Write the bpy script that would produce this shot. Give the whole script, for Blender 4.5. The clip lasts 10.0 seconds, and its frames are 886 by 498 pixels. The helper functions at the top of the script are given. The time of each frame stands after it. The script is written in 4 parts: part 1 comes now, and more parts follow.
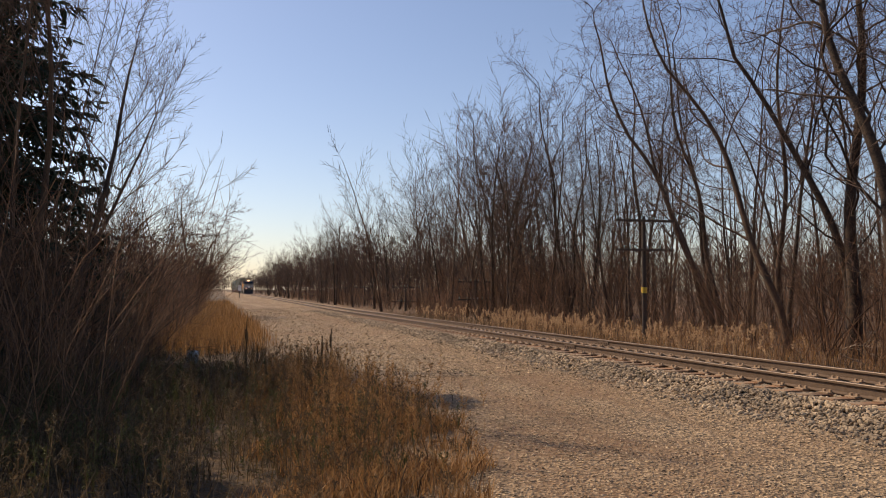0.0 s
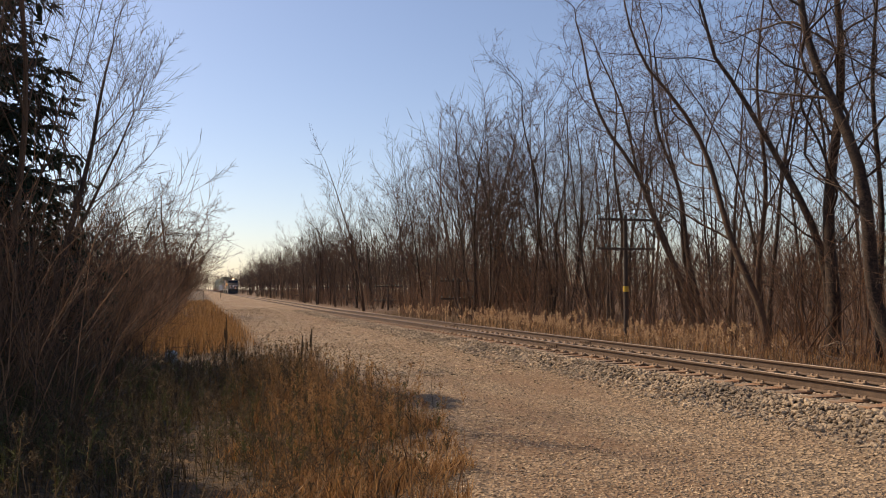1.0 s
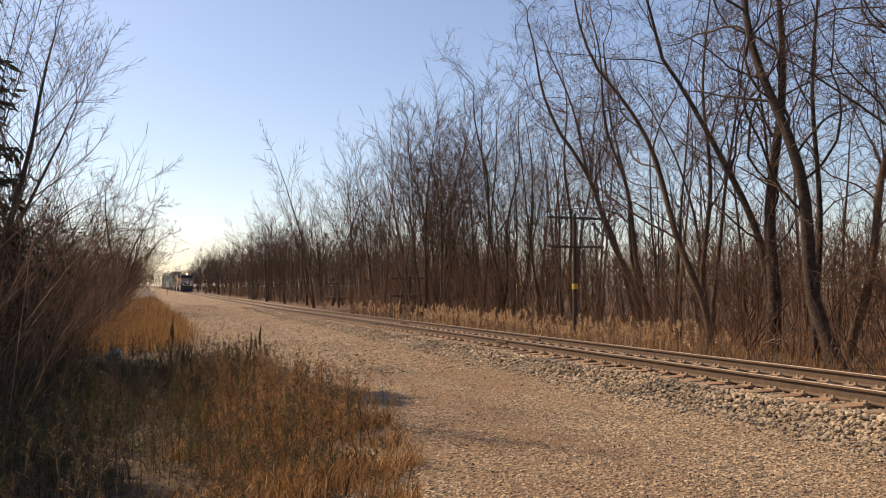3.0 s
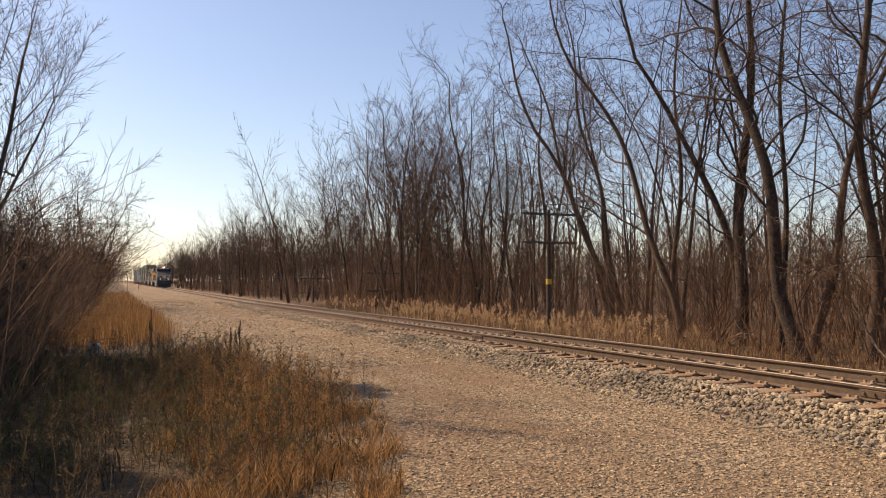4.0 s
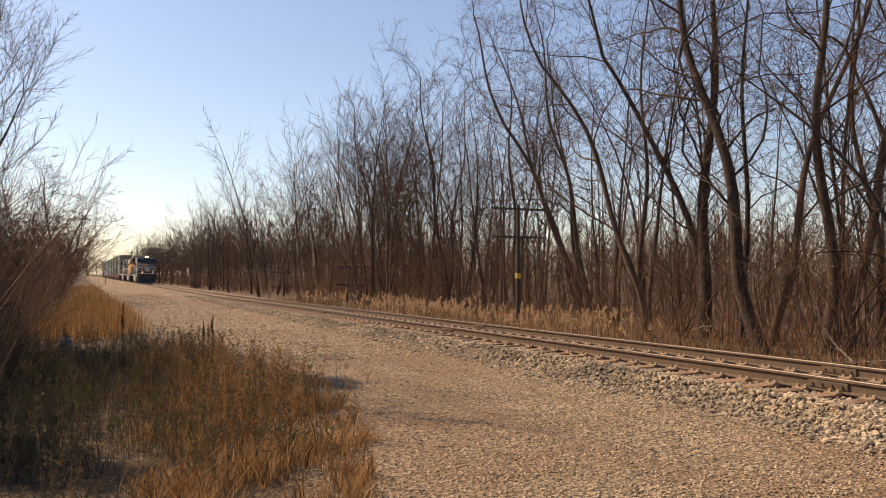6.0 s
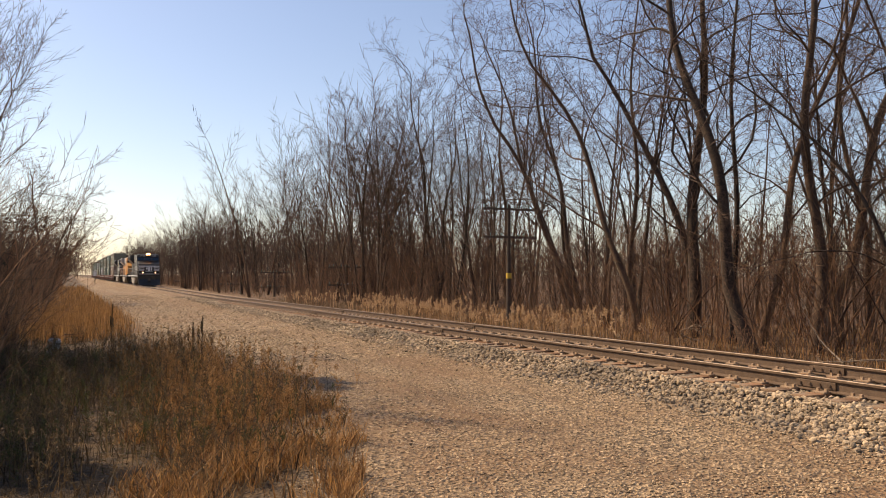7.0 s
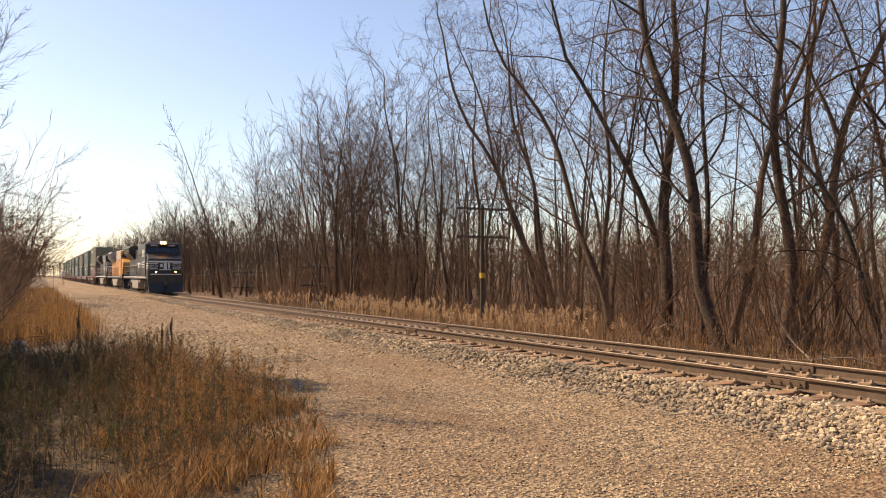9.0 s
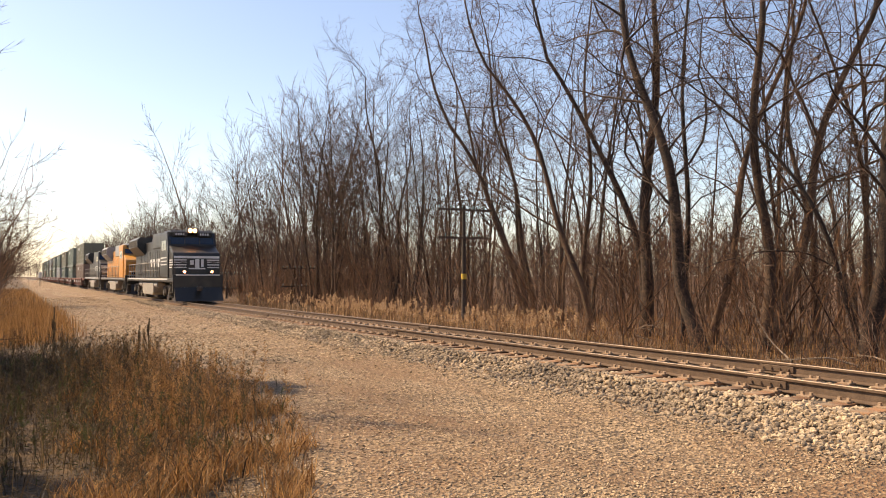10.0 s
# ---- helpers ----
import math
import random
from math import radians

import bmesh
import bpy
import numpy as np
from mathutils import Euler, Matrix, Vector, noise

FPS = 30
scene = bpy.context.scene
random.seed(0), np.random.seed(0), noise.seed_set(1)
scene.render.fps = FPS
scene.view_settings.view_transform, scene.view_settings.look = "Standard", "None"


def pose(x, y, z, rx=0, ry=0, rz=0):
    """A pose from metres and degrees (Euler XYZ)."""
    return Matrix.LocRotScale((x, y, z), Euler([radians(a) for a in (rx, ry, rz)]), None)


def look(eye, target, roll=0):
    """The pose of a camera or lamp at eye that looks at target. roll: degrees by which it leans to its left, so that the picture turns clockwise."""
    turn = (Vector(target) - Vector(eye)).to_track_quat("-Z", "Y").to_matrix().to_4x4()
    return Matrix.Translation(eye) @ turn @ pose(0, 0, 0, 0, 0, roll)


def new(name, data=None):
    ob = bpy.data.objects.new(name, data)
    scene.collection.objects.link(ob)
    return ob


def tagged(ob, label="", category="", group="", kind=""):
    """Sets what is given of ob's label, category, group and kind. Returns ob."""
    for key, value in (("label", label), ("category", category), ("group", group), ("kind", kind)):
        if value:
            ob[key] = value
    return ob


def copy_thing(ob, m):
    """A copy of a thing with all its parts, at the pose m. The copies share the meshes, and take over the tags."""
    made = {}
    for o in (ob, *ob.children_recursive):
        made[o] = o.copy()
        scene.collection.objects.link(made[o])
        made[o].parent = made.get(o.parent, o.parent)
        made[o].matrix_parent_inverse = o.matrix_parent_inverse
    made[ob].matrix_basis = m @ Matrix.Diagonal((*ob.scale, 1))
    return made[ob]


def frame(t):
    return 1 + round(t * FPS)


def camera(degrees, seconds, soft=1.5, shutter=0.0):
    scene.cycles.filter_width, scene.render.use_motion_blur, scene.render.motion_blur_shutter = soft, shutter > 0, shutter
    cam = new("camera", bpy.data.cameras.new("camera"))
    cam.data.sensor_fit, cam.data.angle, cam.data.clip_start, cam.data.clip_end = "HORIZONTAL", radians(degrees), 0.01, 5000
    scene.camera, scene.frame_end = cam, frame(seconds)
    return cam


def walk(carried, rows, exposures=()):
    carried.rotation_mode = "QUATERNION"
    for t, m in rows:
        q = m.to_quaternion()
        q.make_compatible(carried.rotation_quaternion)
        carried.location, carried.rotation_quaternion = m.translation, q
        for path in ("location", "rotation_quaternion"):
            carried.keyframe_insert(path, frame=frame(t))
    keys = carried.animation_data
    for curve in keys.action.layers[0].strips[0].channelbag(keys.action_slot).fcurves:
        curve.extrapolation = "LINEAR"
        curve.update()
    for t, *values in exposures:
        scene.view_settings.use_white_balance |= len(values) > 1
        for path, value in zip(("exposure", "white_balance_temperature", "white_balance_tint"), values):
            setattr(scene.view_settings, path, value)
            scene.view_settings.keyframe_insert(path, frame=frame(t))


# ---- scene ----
cam = camera(58.5, 10.0, soft=1.0)
PATH = [
    (0.0, pose(0.162, 0.418, 1.788, 92.958, -0.169, -15.779)),
    (0.5, pose(0.205, 0.437, 1.783, 92.944, -0.085, -16.259)),
    (1.0, pose(0.223, 0.487, 1.781, 92.908, -0.061, -17.007)),
    (1.5, pose(0.260, 0.507, 1.774, 92.910, 0.001, -17.859)),
    (2.0, pose(0.246, 0.556, 1.783, 92.852, -0.051, -18.797)),
    (2.5, pose(0.260, 0.547, 1.781, 92.830, -0.105, -19.624)),
    (4.0, pose(0.039, 0.189, 1.783, 92.359, -0.239, -22.414)),
    (4.5, pose(-0.020, 0.045, 1.800, 92.149, -0.193, -23.094)),
    (5.0, pose(-0.054, -0.054, 1.790, 92.053, -0.140, -23.627)),
    (5.5, pose(-0.092, -0.124, 1.804, 91.947, -0.220, -24.121)),
    (7.0, pose(-0.080, -0.150, 1.814, 91.904, -0.164, -25.170)),
    (7.5, pose(-0.082, -0.127, 1.821, 91.887, -0.145, -25.555)),
    (8.0, pose(-0.076, -0.116, 1.816, 91.899, -0.130, -26.002)),
    (8.5, pose(-0.052, -0.105, 1.813, 91.912, -0.079, -26.480)),
    (9.0, pose(-0.031, -0.085, 1.816, 91.895, -0.027, -27.063)),
    (9.5, pose(-0.014, -0.072, 1.813, 91.917, -0.007, -27.722)),
    (10.0, pose(0.021, -0.012, 1.813, 91.970, 0.026, -28.386)),
]
walk(cam, PATH, exposures=[(0.0, 0.0, 6750, 19), (2.5, 0.25, 6950, 19), (5.0, 0.33, 7100, 19), (8.5, 0.52, 7300, 19), (10.0, 0.75, 7350, 19)])

# ---- daylight ----
SUN_AZ, SUN_EL = -41.0, 45.0   # degrees from the track's far direction, and above the horizon
world = bpy.data.worlds.new("world")
scene.world = world
world.use_nodes = True
sky = world.node_tree.nodes.new("ShaderNodeTexSky")
sky.sky_type = "NISHITA"
sky.sun_disc = False
sky.sun_elevation, sky.sun_rotation = radians(SUN_EL), radians(SUN_AZ)
sky.air_density, sky.dust_density = 1.0, 0.7
sky.ozone_density = 1.7
back = world.node_tree.nodes["Background"]
back.inputs["Strength"].default_value = 0.125
world.node_tree.links.new(sky.outputs["Color"], back.inputs["Color"])
sun = new("sun", bpy.data.lights.new("sun", "SUN"))
sun.data.energy, sun.data.angle, sun.data.color = 5.0, radians(0.5), (1.0, 0.85, 0.6)
sa, se = radians(SUN_AZ), radians(SUN_EL)
sun.matrix_world = look(Vector((math.sin(sa) * math.cos(se), math.cos(sa) * math.cos(se), math.sin(se))) * 60, (0, 0, 0))

# ---- materials ----
def surface(name, dark, light, scale=4.0, rough=0.8, metal=0.0, bump=0.3, bump_scale=40.0, spread=0.5, per="none", stain=None, stain_scale=0.6):
    """A procedural surface: two colours mixed by noise at two scales, an optional stain, fine relief."""
    m = bpy.data.materials.new(name)
    m.use_nodes = True
    nt = m.node_tree
    n, l = nt.nodes, nt.links
    b = n["Principled BSDF"]
    co = n.new("ShaderNodeTexCoord")
    big = n.new("ShaderNodeTexNoise")
    big.inputs["Scale"].default_value, big.inputs["Detail"].default_value = scale, 6
    fine = n.new("ShaderNodeTexNoise")
    fine.inputs["Scale"].default_value, fine.inputs["Detail"].default_value = bump_scale, 5
    l.new(co.outputs["Object"], big.inputs["Vector"]), l.new(co.outputs["Object"], fine.inputs["Vector"])
    add = n.new("ShaderNodeMath")
    add.operation = "ADD"
    l.new(big.outputs["Fac"], add.inputs[0]), l.new(fine.outputs["Fac"], add.inputs[1])
    fac = add.outputs[0]
    if per != "none":
        if per == "island":
            r = n.new("ShaderNodeNewGeometry").outputs["Random Per Island"]
        else:
            r = n.new("ShaderNodeObjectInfo").outputs["Random"]
        w = n.new("ShaderNodeMath")
        w.operation = "MULTIPLY_ADD"
        w.inputs[1].default_value = 1.0
        l.new(r, w.inputs[0]), l.new(fac, w.inputs[2])
        s2 = n.new("ShaderNodeMath")
        s2.operation = "SUBTRACT"
        s2.inputs[1].default_value = 0.5
        l.new(w.outputs[0], s2.inputs[0])
        fac = s2.outputs[0]
    mr = n.new("ShaderNodeMapRange")
    mr.inputs["From Min"].default_value, mr.inputs["From Max"].default_value = 1.0 - spread, 1.0 + spread
    l.new(fac, mr.inputs["Value"])
    mix = n.new("ShaderNodeMix")
    mix.data_type = "RGBA"
    mix.inputs["A"].default_value, mix.inputs["B"].default_value = (*dark, 1), (*light, 1)
    l.new(mr.outputs["Result"], mix.inputs["Factor"])
    col = mix.outputs["Result"]
    if stain:
        sn = n.new("ShaderNodeTexNoise")
        sn.inputs["Scale"].default_value, sn.inputs["Detail"].default_value = stain_scale, 8
        l.new(co.outputs["Object"], sn.inputs["Vector"])
        sr = n.new("ShaderNodeMapRange")
        sr.inputs["From Min"].default_value, sr.inputs["From Max"].default_value = 0.48, 0.66
        l.new(sn.outputs["Fac"], sr.inputs["Value"])
        m2 = n.new("ShaderNodeMix")
        m2.data_type = "RGBA"
        l.new(sr.outputs["Result"], m2.inputs["Factor"]), l.new(col, m2.inputs["A"])
        m2.inputs["B"].default_value = (*stain, 1)
        col = m2.outputs["Result"]
    l.new(col, b.inputs["Base Color"])
    b.inputs["Roughness"].default_value, b.inputs["Metallic"].default_value = rough, metal
    if bump:
        bp = n.new("ShaderNodeBump")
        bp.inputs["Strength"].default_value, bp.inputs["Distance"].default_value = bump, 0.02
        l.new(fine.outputs["Fac"], bp.inputs["Height"]), l.new(bp.outputs["Normal"], b.inputs["Normal"])
    return m


def glow(name, colour, strength):
    m = bpy.data.materials.new(name)
    m.use_nodes = True
    b = m.node_tree.nodes["Principled BSDF"]
    b.inputs["Base Color"].default_value = (*colour, 1)
    b.inputs["Emission Color"].default_value, b.inputs["Emission Strength"].default_value = (*colour, 1), strength
    return m


def leafy(name, dark, light, through_light=0.35):
    """Thin plant matter, per island in colour, that lets some light through."""
    m = surface(name, dark, light, 3.0, 0.75, 0, 0, 30, 0.55, "island")
    nt = m.node_tree
    n, l = nt.nodes, nt.links
    b, out = n["Principled BSDF"], n["Material Output"]
    col = b.inputs["Base Color"].links[0].from_socket
    t = n.new("ShaderNodeBsdfTranslucent")
    l.new(col, t.inputs["Color"])
    mx = n.new("ShaderNodeMixShader")
    mx.inputs["Fac"].default_value = through_light
    l.new(b.outputs["BSDF"], mx.inputs[1]), l.new(t.outputs["BSDF"], mx.inputs[2]), l.new(mx.outputs["Shader"], out.inputs["Surface"])
    return m


BARK = surface("bark", (0.018, 0.01, 0.006), (0.15, 0.085, 0.048), 7.0, 0.9, 0, 0.9, 24, 0.4, "object", (0.055, 0.037, 0.024), 0.8)
TWIG = surface("twig_bark", (0.045, 0.025, 0.016), (0.15, 0.086, 0.052), 2.0, 0.85, 0, 0.2, 30, 0.5, "island")
BRUSH = surface("brush_bark", (0.025, 0.012, 0.007), (0.25, 0.125, 0.06), 1.0, 0.85, 0, 0, 30, 0.5, "island")
NEEDLE = leafy("spruce_needles", (0.016, 0.026, 0.012), (0.045, 0.06, 0.026), 0.15)
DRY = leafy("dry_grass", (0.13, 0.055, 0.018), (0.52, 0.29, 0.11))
# dead-stalk brown, set dark enough to carry the spruces' shade in its colour
DULL = leafy("weathered_shaded_weeds", (0.036, 0.024, 0.013), (0.18, 0.118, 0.058))
GREENISH = leafy("green_weeds", (0.035, 0.042, 0.013), (0.12, 0.11, 0.035))
PLUME = leafy("reed_plume", (0.34, 0.2, 0.1), (0.66, 0.46, 0.27), 0.4)
STONE = surface("ballast_stone", (0.05, 0.034, 0.02), (0.62, 0.465, 0.3), 3.0, 0.85, 0, 0.3, 60, 0.75, "island", (0.2, 0.15, 0.1), 0.5)
PEBBLE = surface("lot_pebble", (0.045, 0.03, 0.018), (0.6, 0.43, 0.26), 3.0, 0.9, 0, 0.2, 60, 0.75, "island")
BALLAST = surface("ballast_bed", (0.02, 0.015, 0.01), (0.2, 0.15, 0.105), 22.0, 0.9, 0, 1.0, 30, 0.3)
TIE = surface("tie_wood", (0.09, 0.042, 0.02), (0.32, 0.16, 0.075), 5.0, 0.9, 0, 0.6, 50, 0.5, "object", (0.24, 0.17, 0.11), 2.0)
RAIL = surface("rail_rust", (0.06, 0.036, 0.022), (0.17, 0.11, 0.07), 8.0, 0.65, 0.2, 0.2, 60, 0.5)
RAILTOP = surface("rail_polished", (0.08, 0.055, 0.04), (0.2, 0.15, 0.11), 6.0, 0.5, 0.6, 0.05, 80, 0.5)
PLATE = surface("tie_plate_rust", (0.16, 0.1, 0.06), (0.4, 0.28, 0.18), 12.0, 0.75, 0.1, 0.3, 60, 0.5, "island")
POLE = surface("pole_wood", (0.035, 0.026, 0.02), (0.1, 0.07, 0.05), 3.0, 0.9, 0, 0.5, 40, 0.5, "object")
YELLOW = surface("yellow_tag", (0.5, 0.3, 0.02), (0.75, 0.5, 0.06), 8.0, 0.5, 0, 0.1, 50)
WHITE = surface("white_tag", (0.6, 0.6, 0.58), (0.8, 0.8, 0.78), 8.0, 0.5, 0, 0.1, 50)
GLASSY = surface("insulator_glass", (0.1, 0.2, 0.18), (0.2, 0.3, 0.28), 8.0, 0.15, 0, 0, 50)


# ---- helpers for meshes ----
def part(name, bm, material, parent=None, label="", smooth=False):
    """Links a bmesh as one mesh object, under parent where one is given."""
    me = bpy.data.meshes.new(name)
    bm.to_mesh(me)
    bm.free()
    me.materials.append(material)
    if smooth:
        for p in me.polygons:
            p.use_smooth = True
    ob = new(name, me)
    ob.parent = parent
    return tagged(ob, label)


def soup(name, verts, faces, material, parent=None, label="", smooth=False):
    me = bpy.data.meshes.new(name)
    me.from_pydata(verts, [], faces)
    me.materials.append(material)
    if smooth:
        me.polygons.foreach_set("use_smooth", [True] * len(me.polygons))
    ob = new(name, me)
    ob.parent = parent
    return tagged(ob, label)


def box(bm, x0, y0, z0, x1, y1, z1, bevel=0.0):
    r = bmesh.ops.create_cube(bm, size=1, matrix=Matrix.LocRotScale(((x0 + x1) / 2, (y0 + y1) / 2, (z0 + z1) / 2), None, (abs(x1 - x0), abs(y1 - y0), abs(z1 - z0))))
    if bevel:
        edges = {e for v in r["verts"] for e in v.link_edges}
        bmesh.ops.bevel(bm, geom=list(edges), offset=bevel, segments=2, affect="EDGES", profile=0.6)


def rod(bm, a, b, r, r2=None, sides=8):
    a, b = Vector(a), Vector(b)
    d = b - a
    m = Matrix.Translation((a + b) / 2) @ d.to_track_quat("Z", "Y").to_matrix().to_4x4()
    bmesh.ops.create_cone(bm, cap_ends=True, segments=sides, radius1=r, radius2=r if r2 is None else r2, depth=d.length, matrix=m)


def prism(bm, outline, x0, x1):
    """An outline of (y, z) drawn out from x0 to x1."""
    vs = [[bm.verts.new((x, y, z)) for y, z in outline] for x in (x0, x1)]
    n = len(outline)
    bm.faces.new(vs[0][::-1]), bm.faces.new(vs[1])
    for i in range(n):
        bm.faces.new((vs[0][i], vs[0][(i + 1) % n], vs[1][(i + 1) % n], vs[1][i]))
    bmesh.ops.recalc_face_normals(bm, faces=bm.faces)


# ---- the ground ----
RAIL_NEAR, RAIL_FAR, TRACK_X = 8.75, 10.25, 9.5


def rail_z(y):
    """Height of the rails' heads: a slight fall away from the lot."""
    return 0.51 - 0.005 * (min(max(y, 8.0), 60.0) - 8.0)



def ground_height(x, y):
    """Level lot, a bank under the track, a shallow ditch and the wood's floor behind it, a slight rise under the weeds."""
    d = abs(x - TRACK_X)
    z = 0.0
    if d < 2.6:
        z = 0.10
    elif d < 3.4:
        z = 0.10 * (3.4 - d) / 0.8
    if x > TRACK_X:
        z -= 0.45 * min(max((d - 2.6) / 2.5, 0), 1)
    fall = min(max((2.6 - x) / 3.0, 0), 1)
    z += 0.03 * noise.noise((x * 0.5, y * 0.5, 0)) + 0.10 * fall * noise.noise((x * 0.35, y * 0.35, 3)) - 0.1 * fall
    return z


def axis_steps(fine0, fine1, step, far0, far1):
    a = list(np.arange(fine0, fine1 + 1e-6, step))
    lo, hi, s = [], [], step
    v = fine0
    while v > far0:
        s *= 1.35
        v -= s
        lo.append(v)
    s, v = step, fine1
    while v < far1:
        s *= 1.35
        v += s
        hi.append(v)
    return lo[::-1] + a + hi


def ground_material():
    m = bpy.data.materials.new("ground_cover")
    m.use_nodes = True
    nt = m.node_tree
    n, l = nt.nodes, nt.links
    b = n["Principled BSDF"]
    co = n.new("ShaderNodeTexCoord")
    sep = n.new("ShaderNodeSeparateXYZ")
    l.new(co.outputs["Object"], sep.inputs[0])

    def tex(scale, detail=6):
        t = n.new("ShaderNodeTexNoise")
        t.inputs["Scale"].default_value, t.inputs["Detail"].default_value = scale, detail
        l.new(co.outputs["Object"], t.inputs["Vector"])
        return t.outputs["Fac"]

    def ramp(src, lo, hi):
        r = n.new("ShaderNodeMapRange")
        r.inputs["From Min"].default_value, r.inputs["From Max"].default_value = lo, hi
        l.new(src, r.inputs["Value"])
        return r.outputs["Result"]

    def blend(f, a, c):
        x = n.new("ShaderNodeMix")
        x.data_type = "RGBA"
        l.new(f, x.inputs["Factor"])
        for s, v in (("A", a), ("B", c)):
            if isinstance(v, tuple):
                x.inputs[s].default_value = (*v, 1)
            else:
                l.new(v, x.inputs[s])
        return x.outputs["Result"]

    def math_(op, a, c):
        x = n.new("ShaderNodeMath")
        x.operation = op
        for i, v in enumerate((a, c)):
            if isinstance(v, (int, float)):
                x.inputs[i].default_value = v
            else:
                l.new(v, x.inputs[i])
        return x.outputs[0]

    grain, patch, mid = tex(38, 8), tex(0.35, 7), tex(5, 6)
    vor = n.new("ShaderNodeTexVoronoi")
    vor.inputs["Scale"].default_value = 27
    l.new(co.outputs["Object"], vor.inputs["Vector"])
    bw = n.new("ShaderNodeRGBToBW")
    l.new(vor.outputs["Color"], bw.inputs[0])
    gravel = blend(ramp(bw.outputs[0], 0.2, 0.85), (0.04, 0.026, 0.014), (0.5, 0.35, 0.205))
    gravel = blend(math_("MULTIPLY", ramp(grain, 0.4, 0.7), 0.6), gravel, (0.22, 0.155, 0.098))
    gravel = blend(ramp(math_("ADD", patch, math_("MULTIPLY", mid, 0.3)), 0.56, 0.82), gravel, (0.19, 0.105, 0.05))
    weeds = blend(ramp(mid, 0.35, 0.65), (0.035, 0.022, 0.012), (0.13, 0.075, 0.03))
    litter = blend(ramp(mid, 0.35, 0.65), (0.04, 0.021, 0.01), (0.2, 0.11, 0.05))
    # clumps, and worn wheel tracks that run with the rails
    clump = tex(16, 5)
    gravel = blend(math_("MULTIPLY", ramp(clump, 0.52, 0.7), 0.7), gravel, (0.46, 0.335, 0.2))
    gravel = blend(math_("MULTIPLY", ramp(clump, 0.47, 0.32), 0.8), gravel, (0.07, 0.05, 0.033))
    st = n.new("ShaderNodeMapping")
    st.inputs["Scale"].default_value = (1.1, 0.05, 1)
    l.new(co.outputs["Object"], st.inputs["Vector"])
    rut = n.new("ShaderNodeTexNoise")
    rut.inputs["Scale"].default_value, rut.inputs["Detail"].default_value = 1.0, 5
    l.new(st.outputs["Vector"], rut.inputs["Vector"])
    gravel = blend(math_("MULTIPLY", ramp(rut.outputs["Fac"], 0.5, 0.62), 0.55), gravel, (0.19, 0.108, 0.055))
    # the lot's ragged edges: weeds towards -x, leaf litter past the track
    wob = math_("MULTIPLY", math_("SUBTRACT", tex(0.5, 7), 0.5), 1.8)
    xx = math_("ADD", sep.outputs[0], wob)
    col = blend(ramp(xx, 2.5, 1.3), gravel, weeds)
    col = blend(ramp(xx, 11.6, 12.4), col, litter)
    l.new(col, b.inputs["Base Color"])
    b.inputs["Roughness"].default_value = 0.95
    bp = n.new("ShaderNodeBump")
    bp.inputs["Strength"].default_value, bp.inputs["Distance"].default_value = 1.0, 0.03
    l.new(math_("ADD", math_("ADD", vor.outputs["Distance"], grain), math_("MULTIPLY", clump, 1.0)), bp.inputs["Height"]), l.new(bp.outputs["Normal"], b.inputs["Normal"])
    return m


def build_ground():
    xs = axis_steps(-8, 16, 0.25, -2500, 2500)
    ys = axis_steps(2, 50, 0.4, -2500, 2500)
    verts = [(x, y, ground_height(x, y) if abs(x) < 60 and abs(y) < 400 else (-0.45 if x > TRACK_X else -0.1)) for y in ys for x in xs]
    w = len(xs)
    faces = [(j * w + i, j * w + i + 1, (j + 1) * w + i + 1, (j + 1) * w + i) for j in range(len(ys) - 1) for i in range(w - 1)]
    g = soup("ground", verts, faces, ground_material(), None, "", True)
    tagged(g, "tan gravel lot fading into weeds and leaf litter", "ground", "", "structure")


build_ground()


# ---- the track ----
def stone_shape(kind):
    """Points and triangles of a rough lump: twelve corners for ballast, six for small gravel."""
    bm = bmesh.new()
    if kind == "lump":
        bmesh.ops.create_icosphere(bm, subdivisions=1, radius=1.0)
        pts, tris = [v.co[:] for v in bm.verts], [[v.index for v in f.verts] for f in bm.faces]
    else:
        pts = [(1, 0, 0), (0, 1, 0), (-1, 0, 0), (0, -1, 0), (0, 0, 1), (0, 0, -1)]
        tris = [(0, 1, 4), (1, 2, 4), (2, 3, 4), (3, 0, 4), (1, 0, 5), (2, 1, 5), (3, 2, 5), (0, 3, 5)]
    bm.free()
    return np.array(pts, float), np.array(tris)


def rocks(count, place, lo, hi, seed, flat=0.9, kind="lump"):
    """Vertices and faces of many small angular stones; place gives a point for each."""
    rng = np.random.default_rng(seed)
    shape, tris = stone_shape(kind)
    k = len(shape)
    vs = np.zeros((count, k, 3))
    for i in range(count):
        p = np.array(place(rng))
        s = (lo + (hi - lo) * rng.random() ** 1.6) / 2
        q = shape * rng.uniform(0.72, 1.25, (k, 1)) * np.array([rng.uniform(0.95, 1.35), rng.uniform(0.7, 1.0), flat * rng.uniform(0.65, 1.0)]) * s
        a = rng.uniform(0, 6.28)
        c, d = math.cos(a), math.sin(a)
        q = q @ np.array([[c, -d, 0], [d, c, 0], [0, 0, 1]]).T
        b = rng.uniform(-0.7, 0.7)
        c, d = math.cos(b), math.sin(b)
        q = q @ np.array([[1, 0, 0], [0, c, -d], [0, d, c]]).T
        vs[i] = q + p
    fs = (tris[None] + k * np.arange(count)[:, None, None]).reshape(-1, 3)
    return vs.reshape(-1, 3).tolist(), fs.tolist()


